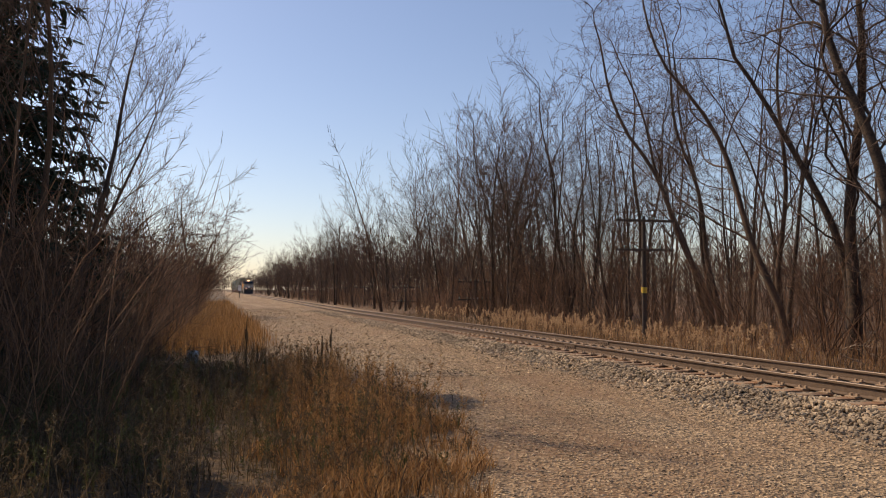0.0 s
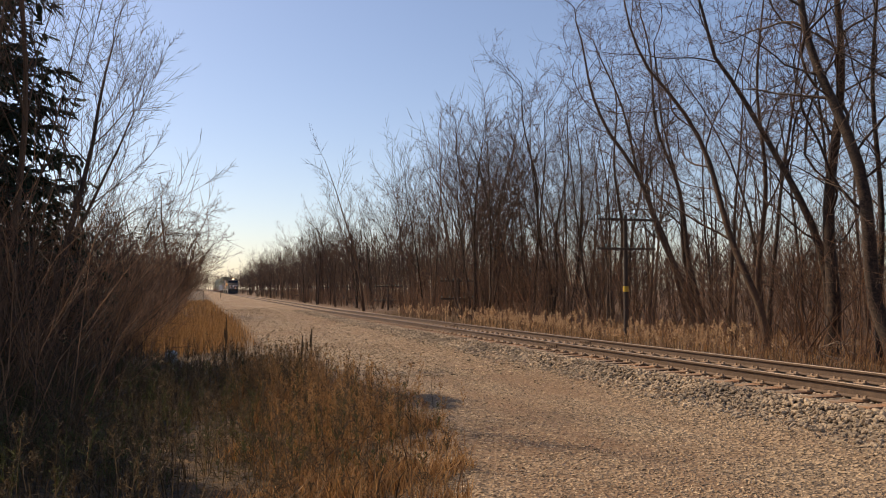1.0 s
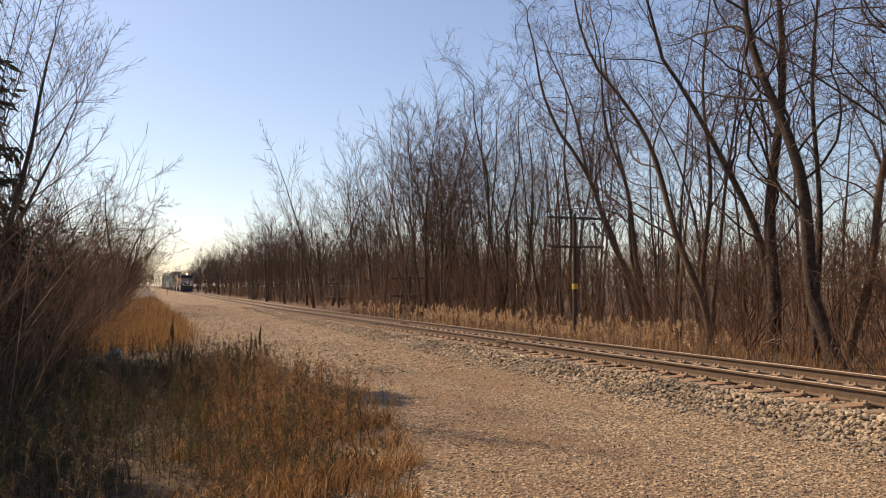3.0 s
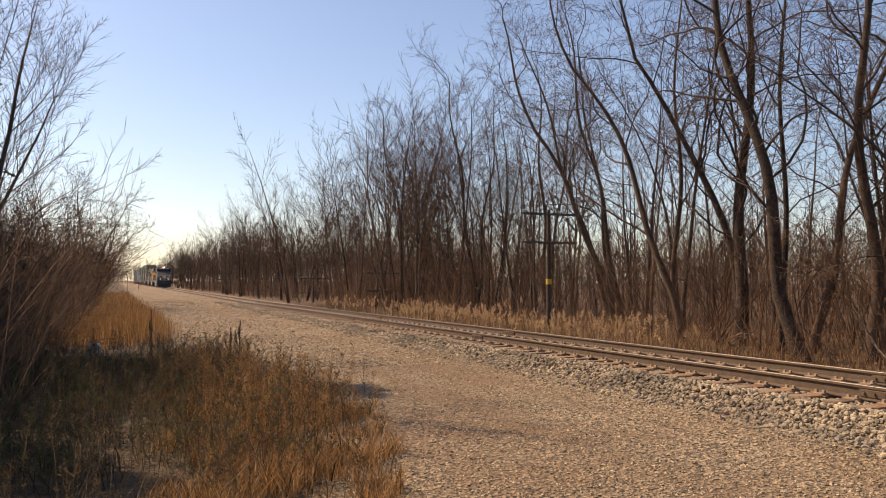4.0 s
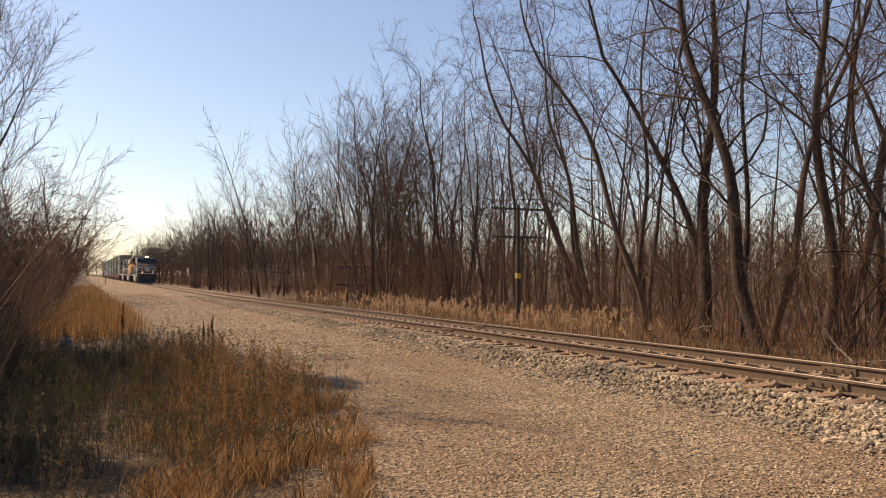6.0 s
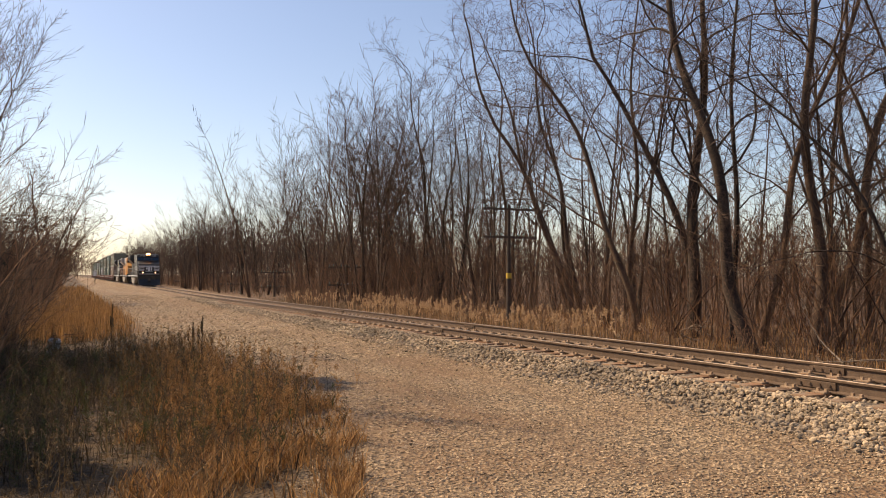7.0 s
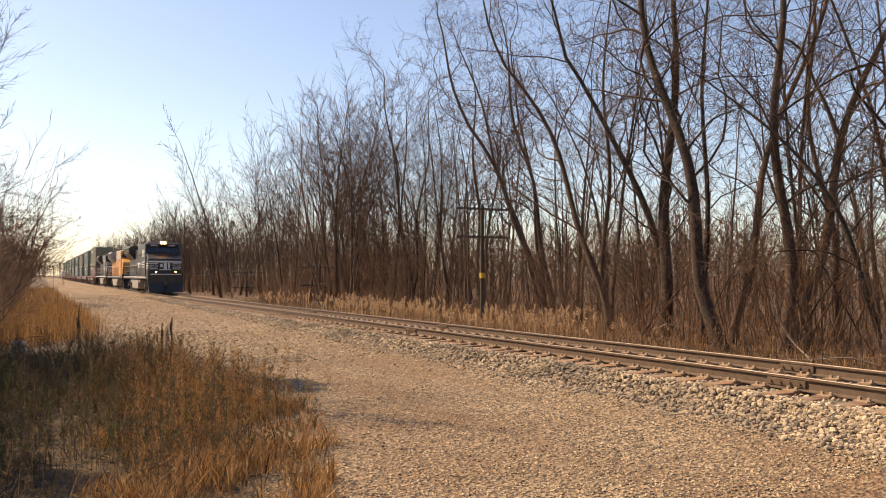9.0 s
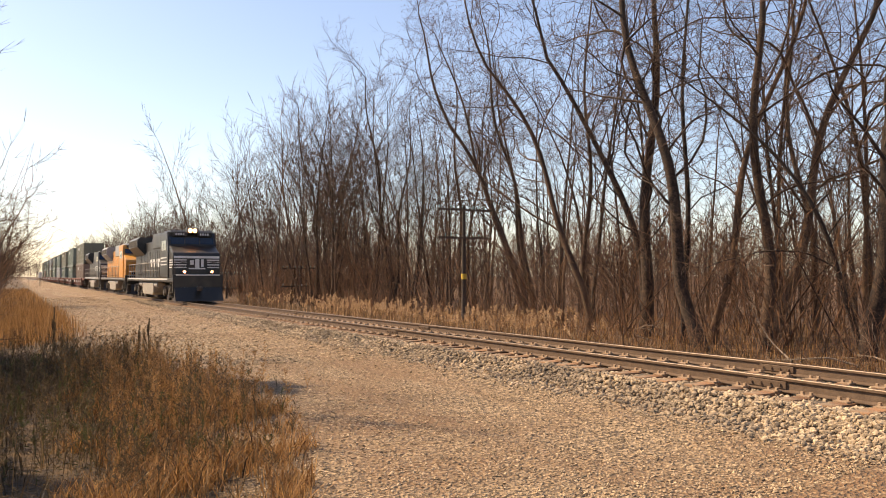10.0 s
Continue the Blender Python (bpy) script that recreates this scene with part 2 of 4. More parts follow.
def bed_height(d, y):
    """Ballast surface at d metres from the track's middle."""
    top = rail_z(y) - 0.21
    if d < 1.55:
        return top
    return top - (d - 1.55) * (top + 0.06) / 0.72


def build_track():
    bed = tagged(new("ballast_bed"), "grey-brown crushed stone ballast under the rails", "ballast", "", "structure")
    ys = axis_steps(-10, 60, 0.3, -300, 900)
    ds = [-2.3, -2.1, -1.9, -1.7, -1.5, -1.2, -0.7, -0.3, 0.3, 0.7, 1.2, 1.5, 1.7, 1.9, 2.1, 2.3]
    verts = [(TRACK_X + d + 0.10 * noise.noise((y * 0.8, d, 5)) * (abs(d) > 1.4), y, bed_height(abs(d), y) - 0.01 + 0.035 * noise.noise((d * 2, y * 2, 0))) for y in ys for d in ds]
    w = len(ds)
    faces = [(j * w + i, j * w + i + 1, (j + 1) * w + i + 1, (j + 1) * w + i) for j in range(len(ys) - 1) for i in range(w - 1)]
    tagged(soup("bed", verts, faces, BALLAST, bed, "", True), kind="stuff")

    def near(rng):
        y = 4.0 + 60 * rng.random() ** 1.9
        d = rng.uniform(-2.1, -1.2) if rng.random() < 0.62 else rng.uniform(-1.3, 1.3)
        if d < -1.95:
            d -= 0.5 * rng.random() ** 2
        if abs(d) < 1.42 and abs((y - 3.0 + 0.25) % 0.5 - 0.25) < 0.13:   # the ties stay clear
            y += 0.25
        z = bed_height(abs(d), y)
        return TRACK_X + d + 0.12 * noise.noise((y * 0.8, d, 5)), y, max(z, ground_height(TRACK_X + d, y)) + rng.uniform(-0.012, 0.02) - (0.018 if abs(d) < 1.45 else 0)

    v, f = rocks(31000, near, 0.04, 0.095, 5)
    tagged(soup("stones", v, f, STONE, bed), kind="stuff")

    track = tagged(new("railway_track"), "single track with worn rails on weathered wooden ties", "railway track", "", "structure")
    prof = [(-0.07, 0), (0.07, 0), (0.07, 0.012), (0.014, 0.032), (0.01, 0.13), (0.036, 0.142), (0.036, 0.172), (0.03, 0.18), (-0.03, 0.18), (-0.036, 0.172), (-0.036, 0.142), (-0.01, 0.13), (-0.014, 0.032), (-0.07, 0.012)]
    for x in (RAIL_NEAR, RAIL_FAR):
        stations = [-250.0, 8.0, 20.0, 34.0, 47.0, 60.0, 900.0]
        k = len(prof)
        vs = [(x + a, y, rail_z(y) - 0.18 + b) for y in stations for a, b in prof]
        fs = [(j * k + i, j * k + (i + 1) % k, (j + 1) * k + (i + 1) % k, (j + 1) * k + i) for j in range(len(stations) - 1) for i in range(k)]
        fs += [tuple(range(k))[::-1], tuple(range((len(stations) - 1) * k, len(stations) * k))]
        rail = soup("rail", vs, fs, RAIL, track, "rusty steel rail with polished head")
        rail.data.materials.append(RAILTOP)
        for p in rail.data.polygons:
            if len(p.vertices) == 4 and all(v % k in (6, 7, 8, 9) for v in p.vertices):
                p.material_index = 1
    # ties, each a worn timber
    bm = bmesh.new()
    box(bm, -1.3, -0.115, -0.17, 1.3, 0.115, 0.0, 0.018)
    me = bpy.data.meshes.new("tie")
    bm.to_mesh(me), bm.free()
    me.materials.append(TIE)
    rng = random.Random(4)
    more_v, more_f = [], []
    for i in range(900):
        y = 3.0 + i * 0.5
        if i < 300:
            t = new("tie", me)
            t.parent = track
            t.matrix_basis = pose(TRACK_X + rng.uniform(-0.05, 0.05), y + rng.uniform(-0.02, 0.02), rail_z(y) - 0.185 + rng.uniform(-0.004, 0.004), 0, 0, rng.uniform(-0.7, 0.7))
        else:
            k, z = len(more_v), rail_z(y) - 0.185
            more_v += [(TRACK_X + a, y + b, z + c) for c in (-0.1, 0) for a, b in ((-1.3, -0.11), (1.3, -0.11), (1.3, 0.11), (-1.3, 0.11))]
            more_f += [(k + 4, k + 5, k + 6, k + 7), (k, k + 1, k + 5, k + 4), (k + 3, k, k + 4, k + 7)]
    tagged(soup("far_ties", more_v, more_f, TIE, track), kind="stuff")
    # plates and spikes at the nearer ties
    bm = bmesh.new()
    box(bm, -0.18, -0.095, -0.007, 0.18, 0.095, 0.014, 0.004)
    for a, b in ((-0.1, -0.06), (-0.1, 0.06), (0.1, -0.06), (0.1, 0.06)):
        box(bm, a - 0.018, b - 0.018, 0.01, a + 0.018, b + 0.018, 0.05)
    me = bpy.data.meshes.new("tie_plate")
    bm.to_mesh(me), bm.free()
    me.materials.append(PLATE)
    for i in range(110):
        for x in (RAIL_NEAR, RAIL_FAR):
            p = new("tie_plate", me)
            p.parent = track
            p.matrix_basis = pose(x, 3.0 + i * 0.5, rail_z(3.0 + i * 0.5) - 0.182 + 0.004)
    # bolted joint bars
    bm = bmesh.new()
    for s in (-1, 1):
        box(bm, s * 0.03 - 0.012, -0.3, 0.035, s * 0.03 + 0.012, 0.3, 0.13, 0.006)
        for k in range(4):
            rod(bm, (s * 0.04, -0.22 + k * 0.15, 0.085), (s * 0.065, -0.22 + k * 0.15, 0.085), 0.018, None, 6)
    me = bpy.data.meshes.new("joint_bar")
    bm.to_mesh(me), bm.free()
    me.materials.append(RAIL)
    for x, y in ((RAIL_NEAR, 7.15), (RAIL_FAR, 8.2), (RAIL_NEAR, 18.9), (RAIL_FAR, 20.0), (RAIL_NEAR, 30.7), (RAIL_FAR, 31.8)):
        p = new("joint_bar", me)
        p.parent = track
        p.matrix_basis = pose(x, y, rail_z(y) - 0.18)


build_track()


# loose stones on the lot
def lot_point(rng):
    y = 4.5 + 22 * rng.random() ** 1.7
    x = rng.uniform(1.6, 7.7)
    return x, y, ground_height(x, y) + rng.uniform(-0.004, 0.006)


v, f = rocks(30000, lot_point, 0.016, 0.05, 8, 0.7, "chip")
tagged(soup("gravel", v, f, PEBBLE), "loose tan gravel scattered over the lot", "gravel", "", "stuff")


def far_lot_point(rng):
    y = 16 + 60 * rng.random() ** 1.4
    x = rng.uniform(2.2, 7.6)
    return x, y, ground_height(x, y)


v, f = rocks(9000, far_lot_point, 0.04, 0.11, 9, 0.7, "chip")
tagged(soup("gravel", v, f, PEBBLE), "coarser stones on the far part of the lot", "gravel", "", "stuff")
PALE_WOOD = surface("bleached_wood", (0.14, 0.1, 0.07), (0.34, 0.27, 0.2), 3.0, 0.85, 0, 0.2, 40)
LITTER = surface("dirty_plastic", (0.22, 0.22, 0.2), (0.42, 0.41, 0.38), 6.0, 0.5, 0, 0.1, 50)


# ---- trees and plants ----
class Tubes:
    """Gathers tapered tubes into one list of vertices and faces."""

    def __init__(self):
        self.v, self.f = [], []

    def add(self, pts, radii, sides):
        k, n = len(self.v), len(pts)
        d = pts[-1] - pts[0]
        if d.length < 1e-6:
            return
        u = d.orthogonal().normalized()
        w = d.normalized().cross(u)
        ring = [(math.cos(6.2832 * i / sides), math.sin(6.2832 * i / sides)) for i in range(sides)]
        for p, r in zip(pts, radii):
            self.v += [(p + u * (c * r) + w * (s * r))[:] for c, s in ring]
        for j in range(n - 1):
            a, b = k + j * sides, k + (j + 1) * sides
            self.f += [(a + i, a + (i + 1) % sides, b + (i + 1) % sides, b + i) for i in range(sides)]

    def made(self, name, material, parent, label="", smooth=True):
        return soup(name, self.v, self.f, material, parent, label, smooth)


def turned(rng, d, degrees):
    """A direction that leans by about so many degrees from d."""
    s = d.orthogonal().normalized()
    s.rotate(Matrix.Rotation(rng.uniform(0, 6.283), 3, d))
    return (d + s * math.tan(radians(degrees))).normalized()


def grow(rng, wood, twigs, start, way, length, radius, level, plan, lift, twig_size=0.006):
    """One branch and, from it, its children. plan: for each level (children, angle, length ratio, sides, segments, wander)."""
    segs, wander = plan[level][4:]
    pts, ways, drift = [start], [way], Vector((0, 0, 0))
    for i in range(segs):
        drift = drift * 0.55 + Vector((rng.gauss(0, wander), rng.gauss(0, wander), rng.gauss(0, wander * 0.7)))
        way = (way + drift + Vector((0, 0, lift[level]))).normalized()
        pts.append(pts[-1] + way * (length / segs))
        ways.append(way)
    branch(rng, wood, twigs, pts, ways, length, radius, level, plan, lift, twig_size)


def branch(rng, wood, twigs, pts, ways, length, radius, level, plan, lift, twig_size):
    """Skins a bent branch and grows its children, the last two as a fork at the tip."""
    kids, angle, ratio, sides, segs, wander = plan[level]
    segs = len(pts) - 1
    end = radius * (0.2 if level == 0 else 0.3)
    radii = [radius + (end - radius) * (i / segs) ** (0.8 if level else 0.95) for i in range(segs + 1)]
    if level == 0:
        radii[0] *= 1.25
    (wood if level < 2 else twigs).add(pts, radii, sides)
    if level + 1 >= len(plan):
        return
    lo = (0.26, 0.2, 0.15, 0.1, 0.1)[level]
    for k in range(kids):
        t = 1.0 if k >= kids - 2 else lo + (1 - lo) * ((k + rng.random()) / kids)
        x = t * segs
        i = min(int(x), segs - 1)
        p = pts[i].lerp(pts[i + 1], x - i)
        r = radii[i] + (radii[i + 1] - radii[i]) * (x - i)
        d = turned(rng, ways[i + 1], angle * rng.uniform(0.6, 1.35) * (0.6 if t == 1.0 else 1.0))
        size = length * ratio * rng.uniform(0.6, 1.2) * (1.15 - 0.55 * t)
        grow(rng, wood, twigs, p, d, size, max(r * (rng.uniform(0.28, 0.5) if level == 0 else rng.uniform(0.4, 0.62)) if t < 1 else r * 0.8, twig_size), level + 1, plan, lift, twig_size)


NEAR_PLAN = [(15, 42, 0.44, 8, 14, 0.05), (10, 46, 0.42, 5, 10, 0.24), (8, 50, 0.46, 3, 5, 0.3), (3, 48, 0.5, 3, 2, 0.3)]
MID_PLAN = [(14, 38, 0.42, 6, 9, 0.05), (9, 44, 0.46, 4, 7, 0.22), (8, 44, 0.5, 3, 3, 0.28)]
FAR_PLAN = [(15, 34, 0.4, 4, 5, 0.05), (9, 40, 0.5, 3, 3, 0.15), (7, 42, 0.5, 3, 1, 0.2)]
LIFT = (0.012, 0.075, 0.04, 0.02, 0.01)


def bare_tree(seed, height, radius, plan, lean=(0, 0), lift=LIFT, label="", forks=1, min_twig=0.006):
    """A leafless tree: trunk with its limbs, and a crown of twigs."""
    rng = random.Random(seed)
    tree = tagged(new("bare_tree"), label or "leafless deciduous tree with grey-brown bark", "tree", "trees along the track")
    wood, twigs = Tubes(), Tubes()
    for k in range(forks):
        way = Vector((lean[0] + (rng.uniform(-0.18, 0.18) if k else 0), lean[1] + (rng.uniform(-0.18, 0.18) if k else 0), 1)).normalized()
        off = Vector((rng.uniform(-0.3, 0.3), rng.uniform(-0.3, 0.3), -0.3)) if k else Vector((0, 0, -0.3))
        grow(rng, wood, twigs, off, way, height * (1 if k == 0 else rng.uniform(0.7, 0.95)), radius * (1 if k == 0 else 0.75), 0, plan, lift, min_twig)
    wood.made("trunk", BARK, tree)
    twigs.made("crown", TWIG, tree)
    return tree


def row_tree(seed, x, y, stems, label):
    """A tree whose stems are given as height, radius, lean at the foot, bend per metre (both across a line of sight from the lot)."""
    rng = random.Random(seed)
    tree = tagged(new("bare_tree"), label, "tree", "trees along the track")
    reach = math.hypot(x, y)
    across = Vector((y / reach, -x / reach, 0))
    deep = Vector((x / reach, y / reach, 0))
    wood, twigs = Tubes(), Tubes()
    for i, (h, r, lean, bend) in enumerate(stems):
        n = 16
        a, b, w = rng.uniform(0, 6.28), rng.uniform(0, 6.28), rng.uniform(0.05, 0.12)
        tilt = rng.uniform(-0.06, 0.06)
        pts = []
        for k in range(n + 1):
            z = h * k / n
            u = min(z, 11.0)   # the bend eases off in the crown
            side = lean * z + bend * u * u + 2 * bend * u * (z - u) * 0.3
            sway = w * min(z, 2.0)
            pts.append(across * (side + sway * math.sin(z * 0.75 + a)) + deep * (tilt * z + sway * math.sin(z * 0.6 + b)) + Vector((0.2 * (i % 2), 0.25 * i, z - 0.15)))
        ways = [(pts[min(k + 1, n)] - pts[max(k - 1, 0)]).normalized() for k in range(n + 1)]
        branch(rng, wood, twigs, pts, ways, h, r, 0, NEAR_PLAN, LIFT, 0.0085)
    wood.made("trunk", BARK, tree)
    twigs.made("crown", TWIG, tree)
    tree.matrix_basis = pose(x, y, -0.4)


LEANING = "tall leafless tree with dark bark, leaning over the ditch"
UPRIGHT = "tall leafless tree with a straight dark trunk behind the ditch"
FORKED = "tall leafless tree forking low, with dark furrowed bark"
row_tree(101, 18.15, 17.2, [(15.5, 0.22, -0.2, 0.0)], LEANING)
row_tree(102, 20.7, 22.4, [(16.5, 0.25, 0.01, 0.003), (14.5, 0.17, 0.03, -0.034)], FORKED)
row_tree(103, 20.4, 19.0, [(15.0, 0.15, 0.17, 0.008)], "tall leafless tree leaning back into the wood")
row_tree(104, 19.9, 16.4, [(16.0, 0.19, 0.0, -0.001)], UPRIGHT)
row_tree(105, 21.6, 17.5, [(15.5, 0.19, 0.2, 0.007)], "tall leafless tree leaning back into the wood")
row_tree(106, 19.6, 19.3, [(15.0, 0.11, 0.0, 0.001)], "slender leafless tree between thicker trunks")
row_tree(107, 19.9, 24.6, [(14.5, 0.15, -0.13, -0.022), (14.0, 0.12, -0.06, 0.006)], FORKED)
row_tree(108, 26.4, 38.5, [(18.0, 0.2, -0.16, -0.022), (17.0, 0.15, -0.33, 0.002)], LEANING)
row_tree(109, 28.0, 40.0, [(18.5, 0.17, -0.1, -0.008), (16.0, 0.13, -0.22, 0.006)], LEANING)
row_tree(110, 20.0, 13.2, [(13.5, 0.24, 0.05, 0.012), (9.0, 0.1, -0.05, -0.06)], "stout leafless tree with a long arching limb")
row_tree(111, 24.2, 17.7, [(14.5, 0.13, -0.12, 0.004)], UPRIGHT)
row_tree(112, 27.0, 47.0, [(17.0, 0.16, -0.06, 0.002), (16.0, 0.12, 0.08, 0.003)], FORKED)
row_tree(113, 24.0, 52.0, [(16.5, 0.16, -0.08, -0.004), (15.5, 0.12, 0.05, 0.004)], FORKED)
row_tree(114, 22.0, 60.0, [(15.5, 0.15, -0.12, -0.004), (14.5, 0.12, 0.1, 0.004), (14.5, 0.11, 0.0, 0.0)], "leafless tree with a rounded fan of limbs")

# the wood behind and along the track
rng = random.Random(21)
mids = [bare_tree(200 + i, 14.0, 0.11, MID_PLAN, (rng.uniform(-0.1, 0.06), rng.uniform(-0.06, 0.06)), LIFT, "", 1 + (i % 2), 0.01) for i in range(5)]
fars = [bare_tree(300 + i, 14.0, 0.1, FAR_PLAN, (rng.uniform(-0.08, 0.05), 0), LIFT, "", 1 + (i % 3), 0.016) for i in range(5)]
for o in mids:
    o.matrix_basis = pose(25 + rng.uniform(-2, 4), 16 + 9 * mids.index(o), -0.4, 0, 0, rng.uniform(0, 360))
for o in fars:
    o.matrix_basis = pose(21 + rng.uniform(-2, 4), 70 + 9 * fars.index(o), -0.4, 0, 0, rng.uniform(0, 360))
for i in range(40):
    y = 8 + 72 * (i + rng.random()) / 40
    x = 22.0 + 18 * rng.random() ** 1.5 + (2 if y < 30 else 0)
    t = copy_thing(mids[i % 5], pose(x, y, -0.4, rng.uniform(-4, 4), rng.uniform(-7, 3), rng.uniform(-40, 40)))
    k = rng.uniform(0.8, 1.12)
    t.scale = (k, k, k)
for i in range(120):
    y = 48 + 270 * ((i + rng.random()) / 120) ** 1.25
    x = 16.0 + 13 * rng.random() ** 1.3 + (2.5 if y < 75 else 0)
    t = copy_thing(fars[i % 5], pose(x, y, -0.4, rng.uniform(-4, 4), rng.uniform(-6, 3), rng.uniform(0, 360)))
    k = rng.uniform(0.95, 1.18) if y < 90 else rng.uniform(0.72, 0.9)
    t.scale = (k, k, k)


def distant_wood(name, count, where, low, high, seed, material, label, branches=16, twig=0.02):
    """Many thin trunks with simple branches in one object, too many and too far to count."""
    rng = random.Random(seed)
    tubes = Tubes()
    for _ in range(count):
        x, y = where(rng)
        h = rng.uniform(low, high)
        lean = Vector((rng.gauss(-0.03, 0.07), rng.gauss(0, 0.05), 1)).normalized()
        base = Vector((x, y, -0.5))
        tubes.add([base, base + lean * h * 0.55, base + lean * h], [h * 0.008, h * 0.0055, 0.01], 4)
        for b in range(branches):
            t = rng.uniform(0.25, 0.98)
            p = base + lean * h * t
            d = turned(rng, lean, rng.uniform(25, 50))
            q = p + d * h * 0.28 * (1.15 - t)
            q2 = q + (d + Vector((0, 0, 0.5))).normalized() * h * 0.16 * (1.15 - t)
            tubes.add([p, q, q2], [twig * 1.4, twig, twig * 0.3], 3)
    return tagged(tubes.made(name, material, None), label, "woodland", "", "stuff")


distant_wood("deep_wood", 800, lambda r: (27 + 60 * r.random(), 4 + 190 * r.random()), 3.5, 10.5, 41, TWIG, "dense leafless wood behind the first trees", 20, 0.02)
distant_wood("far_wood", 700, lambda r: (r.uniform(16, 60), 110 + 500 * r.random() ** 1.6), 9, 13.5, 42, TWIG, "far leafless wood along the track", 26, 0.024)
distant_wood("far_treeline", 380, lambda r: (r.uniform(-160, 40), r.uniform(480, 640)), 9, 15, 43, TWIG, "hazy treeline where the track vanishes", 14, 0.045)


def thicket(name, count, where, low, high, seed, material, label, side=4, size=0.009):
    """Upright and arching bare stems with side shoots."""
    rng = random.Random(seed)
    tubes = Tubes()
    for _ in range(count):
        x, y, z = where(rng)
        while 12 < x < 19.2 and min(abs(math.degrees(math.atan2(x, y)) - b) for b in (29.9, 18.2, 13.1)) < 0.9:   # cleared strips before the poles
            x, y, z = where(rng)
        h = rng.uniform(low, high)
        way = Vector((rng.gauss(0, 0.3), rng.gauss(0, 0.3), 1)).normalized()
        pts = [Vector((x, y, z - 0.05))]
        for _ in range(3):
            way = (way + Vector((rng.gauss(0, 0.25), rng.gauss(0, 0.25), -0.04))).normalized()
            pts.append(pts[-1] + way * h / 3)
        tubes.add(pts, [size * 1.3, size, size * 0.7, size * 0.3], 3)
        for _ in range(side):
            i = rng.randint(1, 2)
            p = pts[i].lerp(pts[i + 1], rng.random())
            d = turned(rng, way, rng.uniform(25, 60))
            q = p + d * h * rng.uniform(0.12, 0.3)
            tubes.add([p, q], [size * 0.6, size * 0.25], 3)
    return tagged(tubes.made(name, material, None), label, "undergrowth", "", "stuff")


thicket("undergrowth", 3600, lambda r: (15.0 + 30 * r.random() ** 1.8, 6 + 62 * r.random() ** 1.2, -0.35), 0.5, 2.3, 51, BRUSH, "tangled brown undergrowth at the wood's edge", 3, 0.007)
thicket("undergrowth", 2600, lambda r: (16.5 + 16 * r.random() ** 1.2, 60 + 160 * r.random() ** 1.3, -0.35), 1.2, 4.0, 52, BRUSH, "brown undergrowth along the far wood's edge", 4, 0.014)
thicket("saplings", 600, lambda r: (17.5 + 42 * r.random() ** 1.3, 6 + 130 * r.random() ** 1.3, -0.4), 3.0, 7.0, 54, TWIG, "thin bare saplings crowding under the trees", 9, 0.011)


def fallen_branch(seed, x, y, z, turn, size):
    """A bleached dead branch lying in the undergrowth."""
    rng = random.Random(seed)
    wood = Tubes()
    grow(rng, wood, wood, Vector((0, 0, 0)), Vector((1, 0.1, 0.25)).normalized(), size, 0.028, 0, [(6, 40, 0.5, 6, 6, 0.15), (4, 40, 0.5, 4, 3, 0.2), (0, 0, 0, 3, 2, 0.2)], (0.0, 0.0, 0.0), 0.007)
    b = tagged(wood.made("fallen_branch", PALE_WOOD, None), "bleached dead branch lying in the undergrowth", "branch", "fallen branches")
    b.matrix_basis = pose(x, y, z, 0, 0, turn)


for i, (x, y, turn, size) in enumerate(((16.6, 11.2, 120, 1.8), (16.2, 12.6, 60, 1.6), (17.2, 10.4, 80, 2.0), (17.6, 18.8, 140, 1.8))):
    fallen_branch(400 + i, x, y, -0.2, turn, size)


